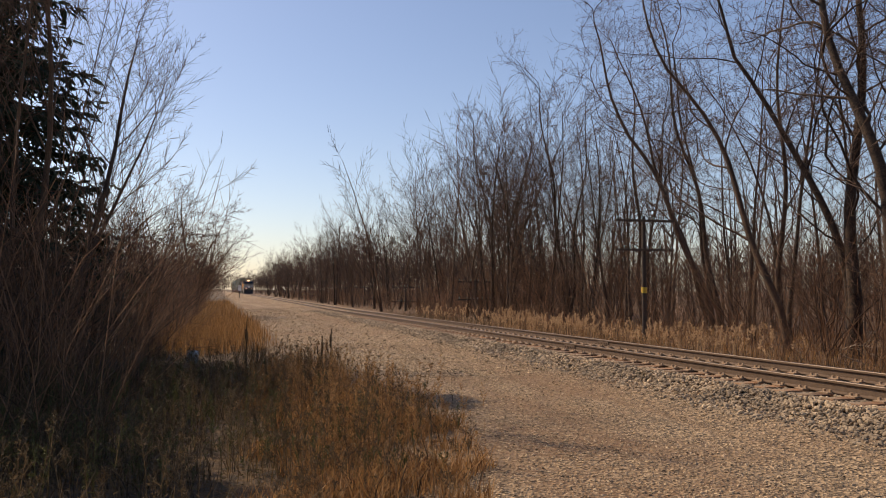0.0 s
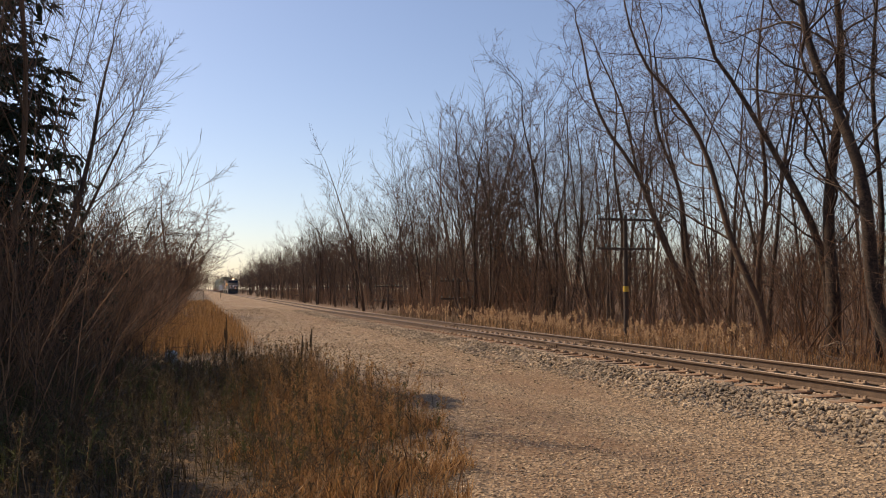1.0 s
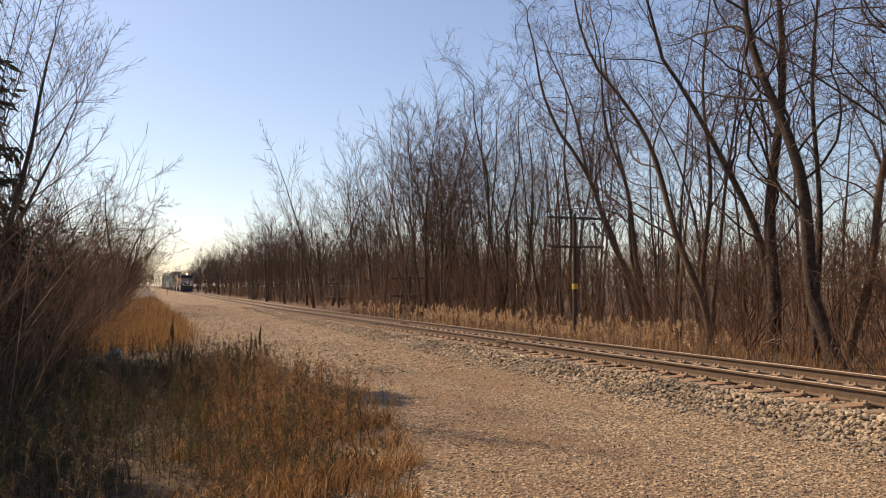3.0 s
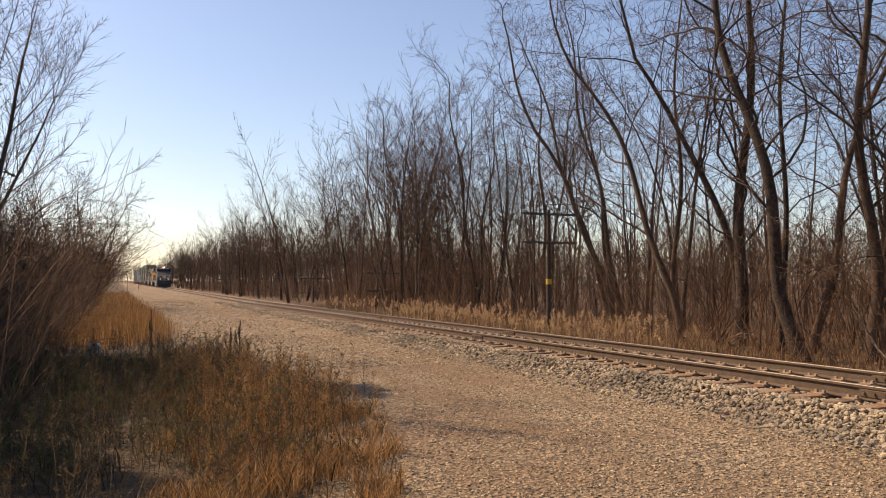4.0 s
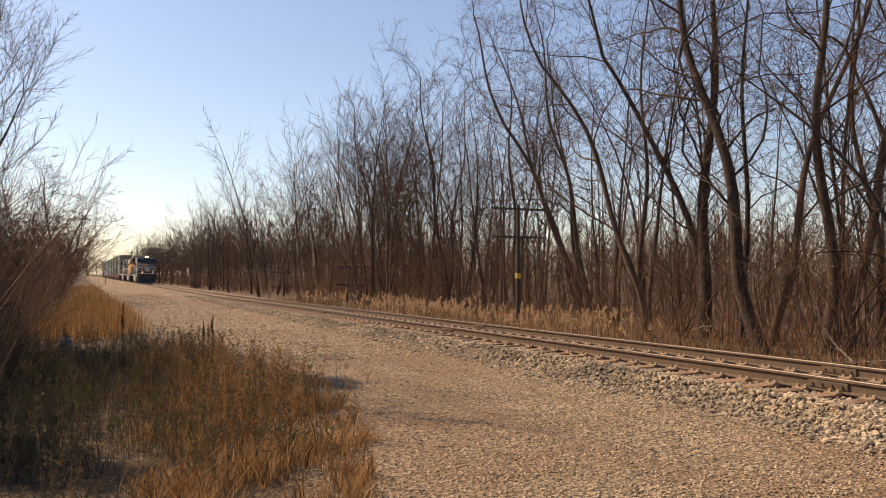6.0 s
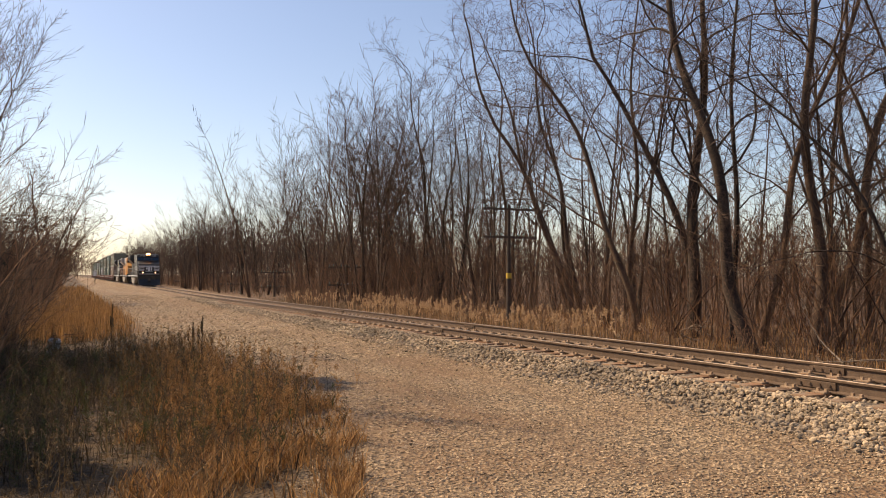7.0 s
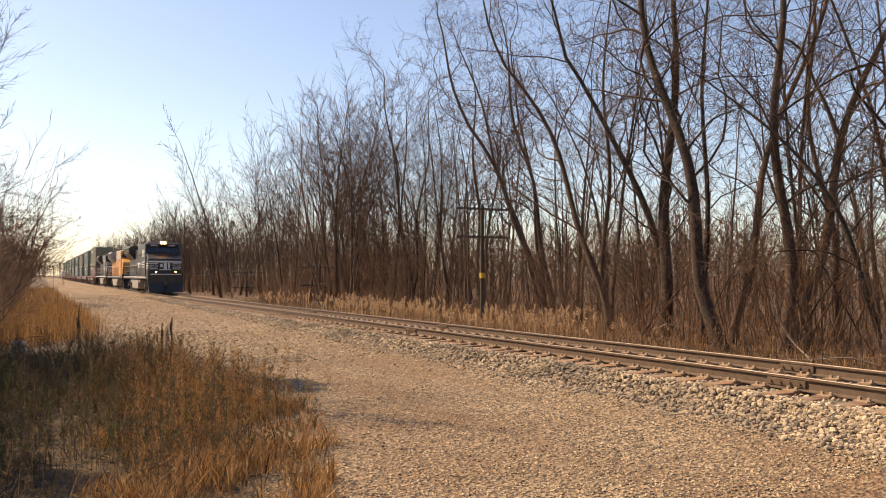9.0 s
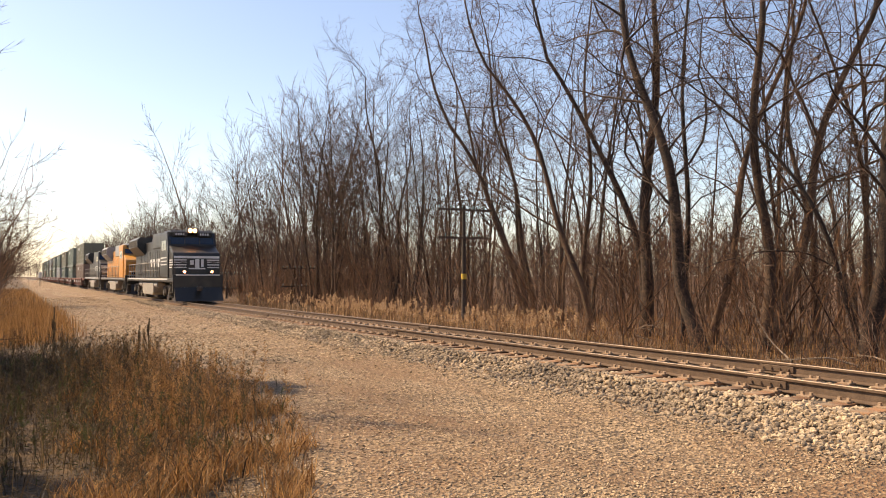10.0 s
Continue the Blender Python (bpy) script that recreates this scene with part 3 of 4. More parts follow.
def spruce(seed, height, radius, sprays=26):
    """A dense spruce: trunk, drooping boughs, hanging sprays of needles."""
    rng = random.Random(seed)
    tree = tagged(new("spruce_tree"), "tall dense dark green spruce in shade", "tree")
    wood = Tubes()
    wood.add([Vector((0, 0, -0.3)), Vector((0, 0, height * 0.5)), Vector((0, 0, height))], [0.24, 0.14, 0.02], 8)
    nv, nf = [], []

    def spray(p, d, size):
        k = len(nv)
        s = d.cross(Vector((rng.gauss(0, 1), rng.gauss(0, 1), rng.gauss(0, 1))))
        if s.length < 1e-4:
            return
        s = s.normalized() * size * rng.uniform(0.1, 0.2)
        e = p + d * size
        nv.extend([(p - s * 0.4)[:], (p.lerp(e, 0.45) - s)[:], e[:], (p.lerp(e, 0.5) + s)[:], (p + s * 0.4)[:]])
        nf.append((k, k + 1, k + 2, k + 3, k + 4))

    z = 0.3
    while z < height - 0.2:
        reach = radius * (1 - z / height) ** 0.85 + 0.15
        for _ in range(9):
            a = rng.uniform(0, 6.283)
            out = Vector((math.cos(a), math.sin(a), rng.uniform(-0.15, 0.25))).normalized()
            n = 7
            pts = [Vector((0, 0, z + rng.uniform(-0.15, 0.15)))]
            r = reach * rng.uniform(0.65, 1.12)
            for i in range(n):
                out = (out + Vector((rng.gauss(0, 0.05), rng.gauss(0, 0.05), -0.09 if i < 4 else 0.12))).normalized()
                pts.append(pts[-1] + out * r / n)
            wood.add(pts, [0.035 * (1 - i / (n + 1)) + 0.004 for i in range(n + 1)], 4)
            side = out.cross(Vector((0, 0, 1))).normalized()
            for i in range(int(sprays * r) + 8):
                t = rng.uniform(0.15, 1) * n
                j = min(int(t), n - 1)
                p = pts[j].lerp(pts[j + 1], t - j)
                s = rng.choice((-1, 1))
                d = (side * s * rng.uniform(0.2, 1) + out * rng.uniform(0.2, 0.8) + Vector((0, 0, rng.uniform(-1.0, 0.0)))).normalized()
                L = rng.uniform(0.22, 0.5)
                for m in range(3):
                    spray(p + d * L * m / 3, (d + Vector((rng.gauss(0, 0.35), rng.gauss(0, 0.35), rng.gauss(-0.1, 0.3)))).normalized(), L * 0.75)
        z += rng.uniform(0.2, 0.3)
    wood.made("trunk", BARK, tree)
    soup("crown", nv, nf, NEEDLE, tree)
    return tree


big = spruce(7, 16.2, 5.2, 8)
big.matrix_basis = pose(-6.5, 24.3, -0.1)
# copies added left of the view, unseen, to cast shade on the weeds
for x, y, turn, k in ((-8.4, 17.6, 120, 0.82), (-10.6, 13.6, 250, 0.85), (-9.6, 22.4, 40, 0.9)):
    copy_thing(big, pose(x, y, -0.1, 0, 0, turn)).scale = (k, k, k)

# leafless trees and shrubs on the near side
SPREAD = [(14, 30, 0.5, 7, 8, 0.04), (9, 34, 0.48, 4, 6, 0.08), (7, 36, 0.5, 3, 3, 0.12), (3, 34, 0.5, 3, 1, 0.15)]
ash = bare_tree(71, 9.8, 0.1, SPREAD, (0.22, 0.02), LIFT, "slender leafless tree leaning out of the thicket", 2)
ash.matrix_basis = pose(-3.4, 20.5, -0.1)
ash2 = bare_tree(72, 11.0, 0.1, SPREAD, (0.06, 0.02), LIFT, "slender leafless tree behind a spruce", 2)
ash2.matrix_basis = pose(-4.0, 19.0, -0.1)
bush_tree = bare_tree(73, 8.2, 0.13, NEAR_PLAN, (0.06, 0.0), LIFT, "rounded leafless tree at the thicket's edge", 4, 0.008)
bush_tree.matrix_basis = pose(-1.7, 56.0, -0.1)

SHRUB = [(8, 34, 0.5, 4, 5, 0.1), (6, 38, 0.5, 3, 3, 0.16), (4, 40, 0.5, 3, 1, 0.2)]


def shrub(seed):
    """A leafless shrub of several stems."""
    rng = random.Random(seed)
    s = tagged(new("bare_shrub"), "leafless many-stemmed shrub in the thicket", "shrub", "shrubs of the thicket")
    wood, twigs = Tubes(), Tubes()
    for _ in range(7):
        way = Vector((rng.gauss(0, 0.3), rng.gauss(0, 0.3), 1)).normalized()
        grow(rng, wood, twigs, Vector((rng.uniform(-0.3, 0.3), rng.uniform(-0.3, 0.3), -0.1)), way, rng.uniform(3.0, 4.6), rng.uniform(0.02, 0.035), 0, SHRUB, LIFT, 0.007)
    wood.made("stem", BRUSH, s)
    twigs.made("crown", BRUSH, s)
    return s


rng = random.Random(33)
shrubs = [shrub(80 + i) for i in range(4)]
for i in range(54):
    u = (i + rng.random()) / 54
    y = 15 + 150 * u ** 1.7
    x = -2.6 - 4.5 * rng.random() ** 1.4 + (0.2 if y > 24 else 0) + (0.7 if y > 40 else 0)
    m = pose(x, y, -0.1, 0, 0, rng.uniform(0, 360))
    if i < 4:
        shrubs[i].matrix_basis = m
        continue
    t = copy_thing(shrubs[i % 4], m)
    k = rng.uniform(0.85, 1.15) * (1.25 if y > 24 else 1.0)
    t.scale = (k, k, k)
for i in range(26):
    y = 45 + 260 * ((i + rng.random()) / 26) ** 1.3
    t = copy_thing(fars[i % 5], pose(-3.5 - 6 * rng.random(), y, -0.1, 0, rng.uniform(0, 6), rng.uniform(0, 360)))
    k = rng.uniform(0.45, 0.75)
    t.scale = (k, k, k)
for i in range(76):
    y = 9 + 70 * ((i + rng.random()) / 76) ** 1.3
    t = copy_thing(shrubs[i % 4], pose(19.6 + 12 * rng.random() ** 1.4, y, -0.45, 0, 0, rng.uniform(0, 360)))
    tagged(t, "leafless twiggy shrub at the wood's edge", "shrub", "shrubs at the wood's edge")
    k = rng.uniform(0.8, 1.5)
    t.scale = (k, k, k)
thicket("brushwood", 2600, lambda r: (-1.2 - 6 * r.random() ** 1.3, 10 + 60 * r.random() ** 1.3, -0.1), 0.8, 4.0, 53, BRUSH, "dense bare stems of a roadside thicket", 4, 0.007)
distant_wood("side_wood", 260, lambda r: (-7 - 30 * r.random(), 8 + 120 * r.random()), 6, 10, 44, TWIG, "leafless trees behind the thicket", 12, 0.025)


def grasses(name, count, where, low, high, seed, material, label, head=0, width=0.006):
    """Bent blades, and where head is given, stalks that carry that many tufts at their tips."""
    rng = random.Random(seed)
    vs, fs = [], []
    for _ in range(count):
        x, y, z = where(rng)
        h = rng.uniform(low, high)
        a = rng.uniform(0, 6.283)
        side = Vector((math.cos(a), math.sin(a), 0)) * width * rng.uniform(0.6, 1.3)
        lean = 0.12 if head else 0.45
        bend = Vector((rng.gauss(0, lean), rng.gauss(0, lean), 0)) * h
        p = Vector((x, y, z - 0.03))
        q, e = p + bend * 0.3 + Vector((0, 0, h * 0.55)), p + bend + Vector((0, 0, h))
        k = len(vs)
        vs += [(p - side)[:], (p + side)[:], (q + side * 0.8)[:], (q - side * 0.8)[:], e[:]]
        fs += [(k, k + 1, k + 2, k + 3), (k + 3, k + 2, k + 4)]
        for i in range(head):
            t = rng.random() ** 0.7
            c = q.lerp(e, 0.35 + 0.65 * t)
            d = Vector((rng.gauss(0, 1), rng.gauss(0, 1), rng.uniform(0.8, 2.6))).normalized() * rng.uniform(0.02, 0.05) * (1.3 - 0.6 * t)
            s = d.cross(Vector((rng.gauss(0, 1), rng.gauss(0, 1), rng.gauss(0, 1)))).normalized() * 0.006
            k = len(vs)
            vs += [(c - s)[:], (c + d + s * 0.4)[:], (c + s)[:]]
            fs.append((k, k + 1, k + 2))
    return tagged(soup(name, vs, fs, material), label, "grass", "", "stuff")


EDGE = ((4.0, 1.6), (7.0, 2.35), (9.0, 2.85), (11.0, 2.9), (14.0, 2.3), (17.0, 2.1), (18.6, 1.5), (22.5, 0.6), (24.5, 1.6), (34.0, 1.9), (120.0, 1.5))


def weed_edge(y):
    """Where the weeds end and the gravel begins."""
    for (y0, x0), (y1, x1) in zip(EDGE, EDGE[1:]):
        if y <= y1:
            return x0 + (x1 - x0) * (y - y0) / (y1 - y0)
    return EDGE[-1][1]


def patch(deep, y_lo, y_hi, bias=1.0, spill=0.35, gap=0.0):
    """Points among the weeds, in clumps, with a ragged edge towards the lot."""
    def where(r):
        while True:
            y = r.uniform(y_lo, y_hi)
            x = weed_edge(y) + spill * noise.noise((y * 1.3, 4.0, 9)) * 2 - deep * r.random() ** bias
            c = noise.noise((x * 1.1, y * 1.1, 2)) + 0.5 * noise.noise((x * 3.1, y * 3.1, 7))
            if c > r.uniform(-0.6, 0.15) + gap:
                return x, y, ground_height(x, y)
    return where


def weed_stalks(name, count, where, low, high, seed, material, label):
    """Upright dead stalks with short ascending branchlets and feathery seed heads."""
    rng = random.Random(seed)
    vs, fs = [], []

    def sliver(a, b, w):
        d = b - a
        s = d.cross(Vector((rng.gauss(0, 1), rng.gauss(0, 1), rng.gauss(0, 0.4))))
        if s.length < 1e-6:
            return
        s = s.normalized() * w
        k = len(vs)
        vs.extend([(a - s)[:], (a + s)[:], (b + s * 0.3)[:], (b - s * 0.3)[:]])
        fs.append((k, k + 1, k + 2, k + 3))

    for _ in range(count):
        x, y, z = where(rng)
        h = low + (high - low) * rng.random() ** 1.3
        lean = Vector((rng.gauss(0, 0.09), rng.gauss(0, 0.09), 0)) * h
        p = Vector((x, y, z - 0.03))
        m, e = p + lean * 0.35 + Vector((0, 0, h * 0.55)), p + lean + Vector((0, 0, h))
        sliver(p, m, 0.004), sliver(m, e, 0.003)
        full = rng.uniform(0.5, 1.2)
        for _ in range(rng.randint(9, 15)):
            t = rng.random() ** 0.8
            a = m.lerp(e, t)
            d = Vector((rng.gauss(0, 0.6), rng.gauss(0, 0.6), rng.uniform(0.6, 1.4))).normalized() * 0.13 * full * (1.15 - 0.8 * t)
            b = a + d
            sliver(a, b, 0.003)
            for _ in range(3):
                c = a.lerp(b, rng.uniform(0.4, 1.0))
                sliver(c, c + Vector((rng.gauss(0, 1), rng.gauss(0, 1), rng.uniform(0.2, 1.2))).normalized() * rng.uniform(0.012, 0.03), 0.0045)
        for _ in range(4):
            c = p.lerp(m, rng.random())
            sliver(c, c + Vector((rng.gauss(0, 1), rng.gauss(0, 1), rng.uniform(-0.6, 0.6))).normalized() * rng.uniform(0.03, 0.09), 0.005)
    return tagged(soup(name, vs, fs, material), label, "weeds", "", "stuff")


weed_stalks("dry_weeds", 800, patch(1.6, 8.2, 16.8, 0.9, 0.35, 0.15), 0.3, 0.95, 61, DRY, "tall orange-brown dry weeds beside the lot")
# shaded side of the patch: DULL puts the shade into weed and grass colour
weed_stalks("dull_weeds", 2100, patch(7.0, 6.5, 18.0, 0.75, -0.2), 0.3, 0.95, 63, DULL, "brown weeds, colour dulled for the spruces' shade")
weed_stalks("green_weeds", 800, patch(5.5, 7.5, 17.5, 0.7, -0.3, 0.1), 0.25, 0.75, 64, GREENISH, "green and yellowing weeds among dry stalks")
grasses("dry_grass", 12000, patch(1.9, 5.3, 13.5, 0.9, 0.5, 0.2), 0.06, 0.34, 62, DRY, "matted dry grass along the lot's edge", 0, 0.006)
grasses("dull_grass", 9000, patch(8.0, 5.0, 20.0, 0.8, 0.0), 0.1, 0.5, 68, DULL, "matted grass under the weeds, colour dulled for shade", 0, 0.006)
grasses("dry_grass", 9000, patch(4.0, 23.5, 48.0, 0.9), 0.15, 0.65, 65, DRY, "strip of tall dry grass along the lot", 3, 0.008)
grasses("dry_grass", 4000, patch(4.0, 48.0, 118.0, 0.9), 0.2, 0.6, 66, DRY, "dry grass along the far side of the lot", 2, 0.016)
grasses("bank_grass", 6000, lambda r: (12.4 + 5 * r.random(), 6 + 60 * r.random() ** 1.2, -0.35), 0.15, 0.5, 67, DULL, "dull dry grass in the ditch", 2, 0.007)
grasses("wood_grass", 8000, lambda r: (16.0 + 14 * r.random() ** 1.3, 8 + 40 * r.random() ** 1.2, -0.42), 0.15, 0.6, 69, DRY, "dry golden grass on the wood's floor", 1, 0.008)


def reeds(seed):
    """Feathery reed plumes on thin stalks in the ditch."""
    rng = random.Random(seed)
    vs, fs = [], []
    for _ in range(430):
        y = rng.uniform(17.5, 40) if rng.random() < 0.85 else rng.uniform(40, 55)
        x = 12.9 + 2.2 * rng.random()
        h = rng.uniform(0.6, 1.2) * (0.85 + 0.3 * noise.noise((y * 0.5, 0, 4)))
        p = Vector((x, y, -0.35))
        e = p + Vector((rng.gauss(0, 0.06), rng.gauss(0, 0.06), h))
        k = len(vs)
        vs += [(p + Vector((-0.006, 0, 0)))[:], (p + Vector((0.006, 0, 0)))[:], e[:]]
        fs.append((k, k + 1, k + 2))
        L = rng.uniform(0.2, 0.36)
        droop = Vector((rng.gauss(0, 0.2), rng.gauss(0, 0.2), 1)).normalized()
        for _ in range(26):
            t = rng.random()
            c = e + droop * (L * (t - 0.3))
            r = 0.075 * math.sin(math.pi * min(t * 0.9 + 0.1, 1)) + 0.01
            d = Vector((rng.gauss(0, 1), rng.gauss(0, 1), rng.uniform(0.4, 1.6))).normalized() * (r + 0.03)
            s = d.cross(Vector((rng.gauss(0, 1), rng.gauss(0, 1), rng.gauss(0, 1)))).normalized() * 0.014
            k = len(vs)
            vs += [(c - s)[:], (c + d)[:], (c + s)[:]]
            fs.append((k, k + 1, k + 2))
    tagged(soup("reeds", vs, fs, PLUME), "pale feathery reed plumes in the trackside ditch", "reeds", "", "stuff")


reeds(91)


def mullein(name, x, y, h, seed, label):
    """A dead flower stalk with knobbly spikes."""
    rng = random.Random(seed)
    m = tagged(new(name), label, "weed", "dead stalks")
    t = Tubes()
    base = Vector((0, 0, -0.05))
    t.add([base, Vector((0.01, 0, h * 0.5)), Vector((0.02, 0.0, h))], [0.014, 0.011, 0.006], 5)
    t.made("stalk", DULL, m)
    spikes = Tubes()
    for k in range(3):
        a, b = rng.uniform(-0.1, 0.1), rng.uniform(0.35, 0.6) * h
        top = h * (1 if k == 0 else rng.uniform(0.7, 0.9))
        p = [Vector((a * (0 if k == 0 else 0.3), 0, b)), Vector((a if k else 0.01, 0.02 * k, (b + top) / 2)), Vector((a if k else 0.02, 0.02 * k, top))]
        spikes.add(p, [0.008, 0.014, 0.006], 6)
        for _ in range(40):
            c = p[1].lerp(p[2], rng.uniform(-0.3, 0.95))
            d = Vector((rng.gauss(0, 1), rng.gauss(0, 1), 0.5)).normalized() * 0.024
            spikes.add([c, c + d], [0.007, 0.003], 3)
    spikes.made("seed_spikes", DULL, m)
    m.matrix_basis = pose(x, y, ground_height(x, y))


mullein("dead_mullein", 0.82, 20.5, 1.15, 1, "tall dark dead mullein stalk among the weeds")
mullein("dead_mullein", 2.47, 17.4, 0.95, 2, "dark dead mullein stalk at the lot's edge")
mullein("dead_mullein", 2.3, 17.6, 0.8, 3, "short dark dead mullein stalk at the lot's edge")
mullein("dead_mullein", 0.95, 17.6, 0.7, 4, "thin dark dead stalk among the weeds")


def litter_bag():
    bm = bmesh.new()
    bmesh.ops.create_icosphere(bm, subdivisions=3, radius=0.17)
    for v in bm.verts:
        v.co *= 1 + 0.55 * noise.noise(v.co * 9) + 0.2 * noise.noise(v.co * 25)
        v.co.z *= 0.95
        v.co.x *= 0.7
    ob = part("plastic_bag", bm, LITTER, None, "crumpled dirty white plastic bag caught in weeds")
    tagged(ob, category="litter")
    ob.matrix_basis = pose(-0.38, 19.3, 0.25, 20, 10, 30)


litter_bag()


# ---- the line of poles behind the track ----
def telegraph_pole(tag, arms, tag_z=0.0):
    """A pole whose foot is at z = 0; arms: heights of its crossarms."""
    pole = tagged(new("telegraph_pole"), "dark wooden telegraph pole with two bare crossarms" + (" and a yellow band" if tag == "yellow" else " and a white band" if tag else ""), "pole", "poles along the track")
    bm = bmesh.new()
    rod(bm, (0, 0, -0.4), (0, 0, arms[0] + 0.22), 0.125, 0.09, 12)
    part("post", bm, POLE, pole, "", False)
    half = 1.5
    for z in arms:
        bm = bmesh.new()
        box(bm, -half, -0.17, z - 0.055, half, -0.08, z + 0.055, 0.01)
        arm = part("crossarm", bm, POLE, pole)
        for k in range(10):
            a = (k - 4.5) / 4.5 * (half - 0.12)
            if abs(a) < 0.12 or (k * 7 + int(z)) % 4 == 0:
                continue
            bm = bmesh.new()
            rod(bm, (a, -0.125, z + 0.05), (a, -0.125, z + 0.14), 0.014, None, 6)
            rod(bm, (a, -0.125, z + 0.13), (a, -0.125, z + 0.2), 0.035, 0.02, 8)
            part("insulator", bm, GLASSY, arm)
        for s in (-1, 1):
            bm = bmesh.new()
            rod(bm, (0, -0.11, z - 0.4), (s * 0.5, -0.11, z - 0.03), 0.012, None, 5)
            part("brace", bm, POLE, pole)
    if tag:
        bm = bmesh.new()
        w, h, z = 0.135, 0.13 if tag == "yellow" else 0.1, tag_z
        bmesh.ops.create_cone(bm, cap_ends=False, segments=14, radius1=w, radius2=w, depth=2 * h, matrix=Matrix.Translation((0, 0, z)))
        part("tag", bm, YELLOW if tag == "yellow" else WHITE, pole, tag + " metal band")
    return pole


telegraph_pole("yellow", (5.5, 4.15), 2.3).matrix_basis = pose(19.0, 33.0, -0.5, 0, 0, 0)
telegraph_pole("white", (2.9, 1.55), 1.6).matrix_basis = pose(19.0, 57.8, -0.5)
plain = telegraph_pole("", (2.55, 1.05))
plain.matrix_basis = pose(19.0, 81.5, -0.5)
for y in (106.0, 131.0, 155.5, 180.0):
    copy_thing(plain, pose(19.0, y, -0.5))


# ---- the train ----
LOCO_BLACK = surface("loco_black", (0.012, 0.011, 0.01), (0.034, 0.03, 0.024), 1.5, 0.42, 0, 0.05, 40, 0.5, "none", (0.06, 0.048, 0.036), 0.7)
LOCO_ORANGE = surface("loco_orange", (0.5, 0.2, 0.025), (0.66, 0.29, 0.05), 1.5, 0.4, 0, 0.05, 40, 0.5, "none", (0.4, 0.2, 0.06), 0.7)
LOCO_GREY = surface("loco_grey", (0.2, 0.2, 0.2), (0.34, 0.34, 0.33), 1.5, 0.45, 0, 0.05, 40)
LOCO_WHITE = surface("loco_white", (0.55, 0.54, 0.51), (0.74, 0.73, 0.7), 3.0, 0.4, 0, 0.03, 40)
UNDER = surface("underframe_grime", (0.03, 0.026, 0.022), (0.11, 0.09, 0.07), 3.0, 0.8, 0, 0.3, 40)
TANK = surface("tank_dust", (0.2, 0.175, 0.145), (0.42, 0.38, 0.32), 2.0, 0.6, 0, 0.1, 40)
STEEL = surface("wheel_steel", (0.08, 0.065, 0.055), (0.26, 0.23, 0.2), 6.0, 0.5, 0.5, 0.1, 40)
CAB_GLASS = surface("cab_glass", (0.012, 0.02, 0.035), (0.02, 0.035, 0.06), 1.0, 0.06, 0, 0, 10)
HEADLIGHT = glow("headlight_glow", (1.0, 0.42, 0.16), 12.0)
DITCH = glow("ditch_light_glow", (1.0, 0.42, 0.2), 5.0)
WELL = surface("well_car_red", (0.12, 0.035, 0.022), (0.24, 0.075, 0.045), 1.5, 0.6, 0, 0.1, 40, 0.5, "none", (0.16, 0.12, 0.09), 0.6)
BOX_PAINT = [
    surface("container_green_grey", (0.11, 0.14, 0.11), (0.19, 0.22, 0.17), 0.8, 0.5, 0, 0.05, 30),
    surface("container_olive", (0.15, 0.14, 0.09), (0.24, 0.22, 0.15), 0.8, 0.5, 0, 0.05, 30),
    surface("container_grey", (0.2, 0.21, 0.2), (0.31, 0.31, 0.29), 0.8, 0.5, 0, 0.05, 30),
    surface("container_brown", (0.16, 0.11, 0.08), (0.25, 0.18, 0.13), 0.8, 0.5, 0, 0.05, 30),
]
MOVING, TURNING = [], []   # (thing, metres behind the train's front), (wheelset, place in its truck)


def wheelset(parent, y):
    bm = bmesh.new()
    rod(bm, (-0.9, 0, 0), (0.9, 0, 0), 0.09, None, 10)
    for s in (-1, 1):
        rod(bm, (s * 0.68, 0, 0), (s * 0.82, 0, 0), 0.53, None, 24)
        rod(bm, (s * 0.64, 0, 0), (s * 0.69, 0, 0), 0.57, None, 24)
        rod(bm, (s * 0.82, 0, 0), (s * 0.845, 0, 0), 0.2, None, 10)
        for k in range(3):
            a = k * 2.094
            rod(bm, (s * 0.82, 0.33 * math.cos(a), 0.33 * math.sin(a)), (s * 0.835, 0.33 * math.cos(a), 0.33 * math.sin(a)), 0.06, None, 6)
    w = part("wheelset", bm, STEEL, parent, "worn steel wheels on an axle")
    w.matrix_basis = pose(0, y, 0.53)
    TURNING.append((w, y))


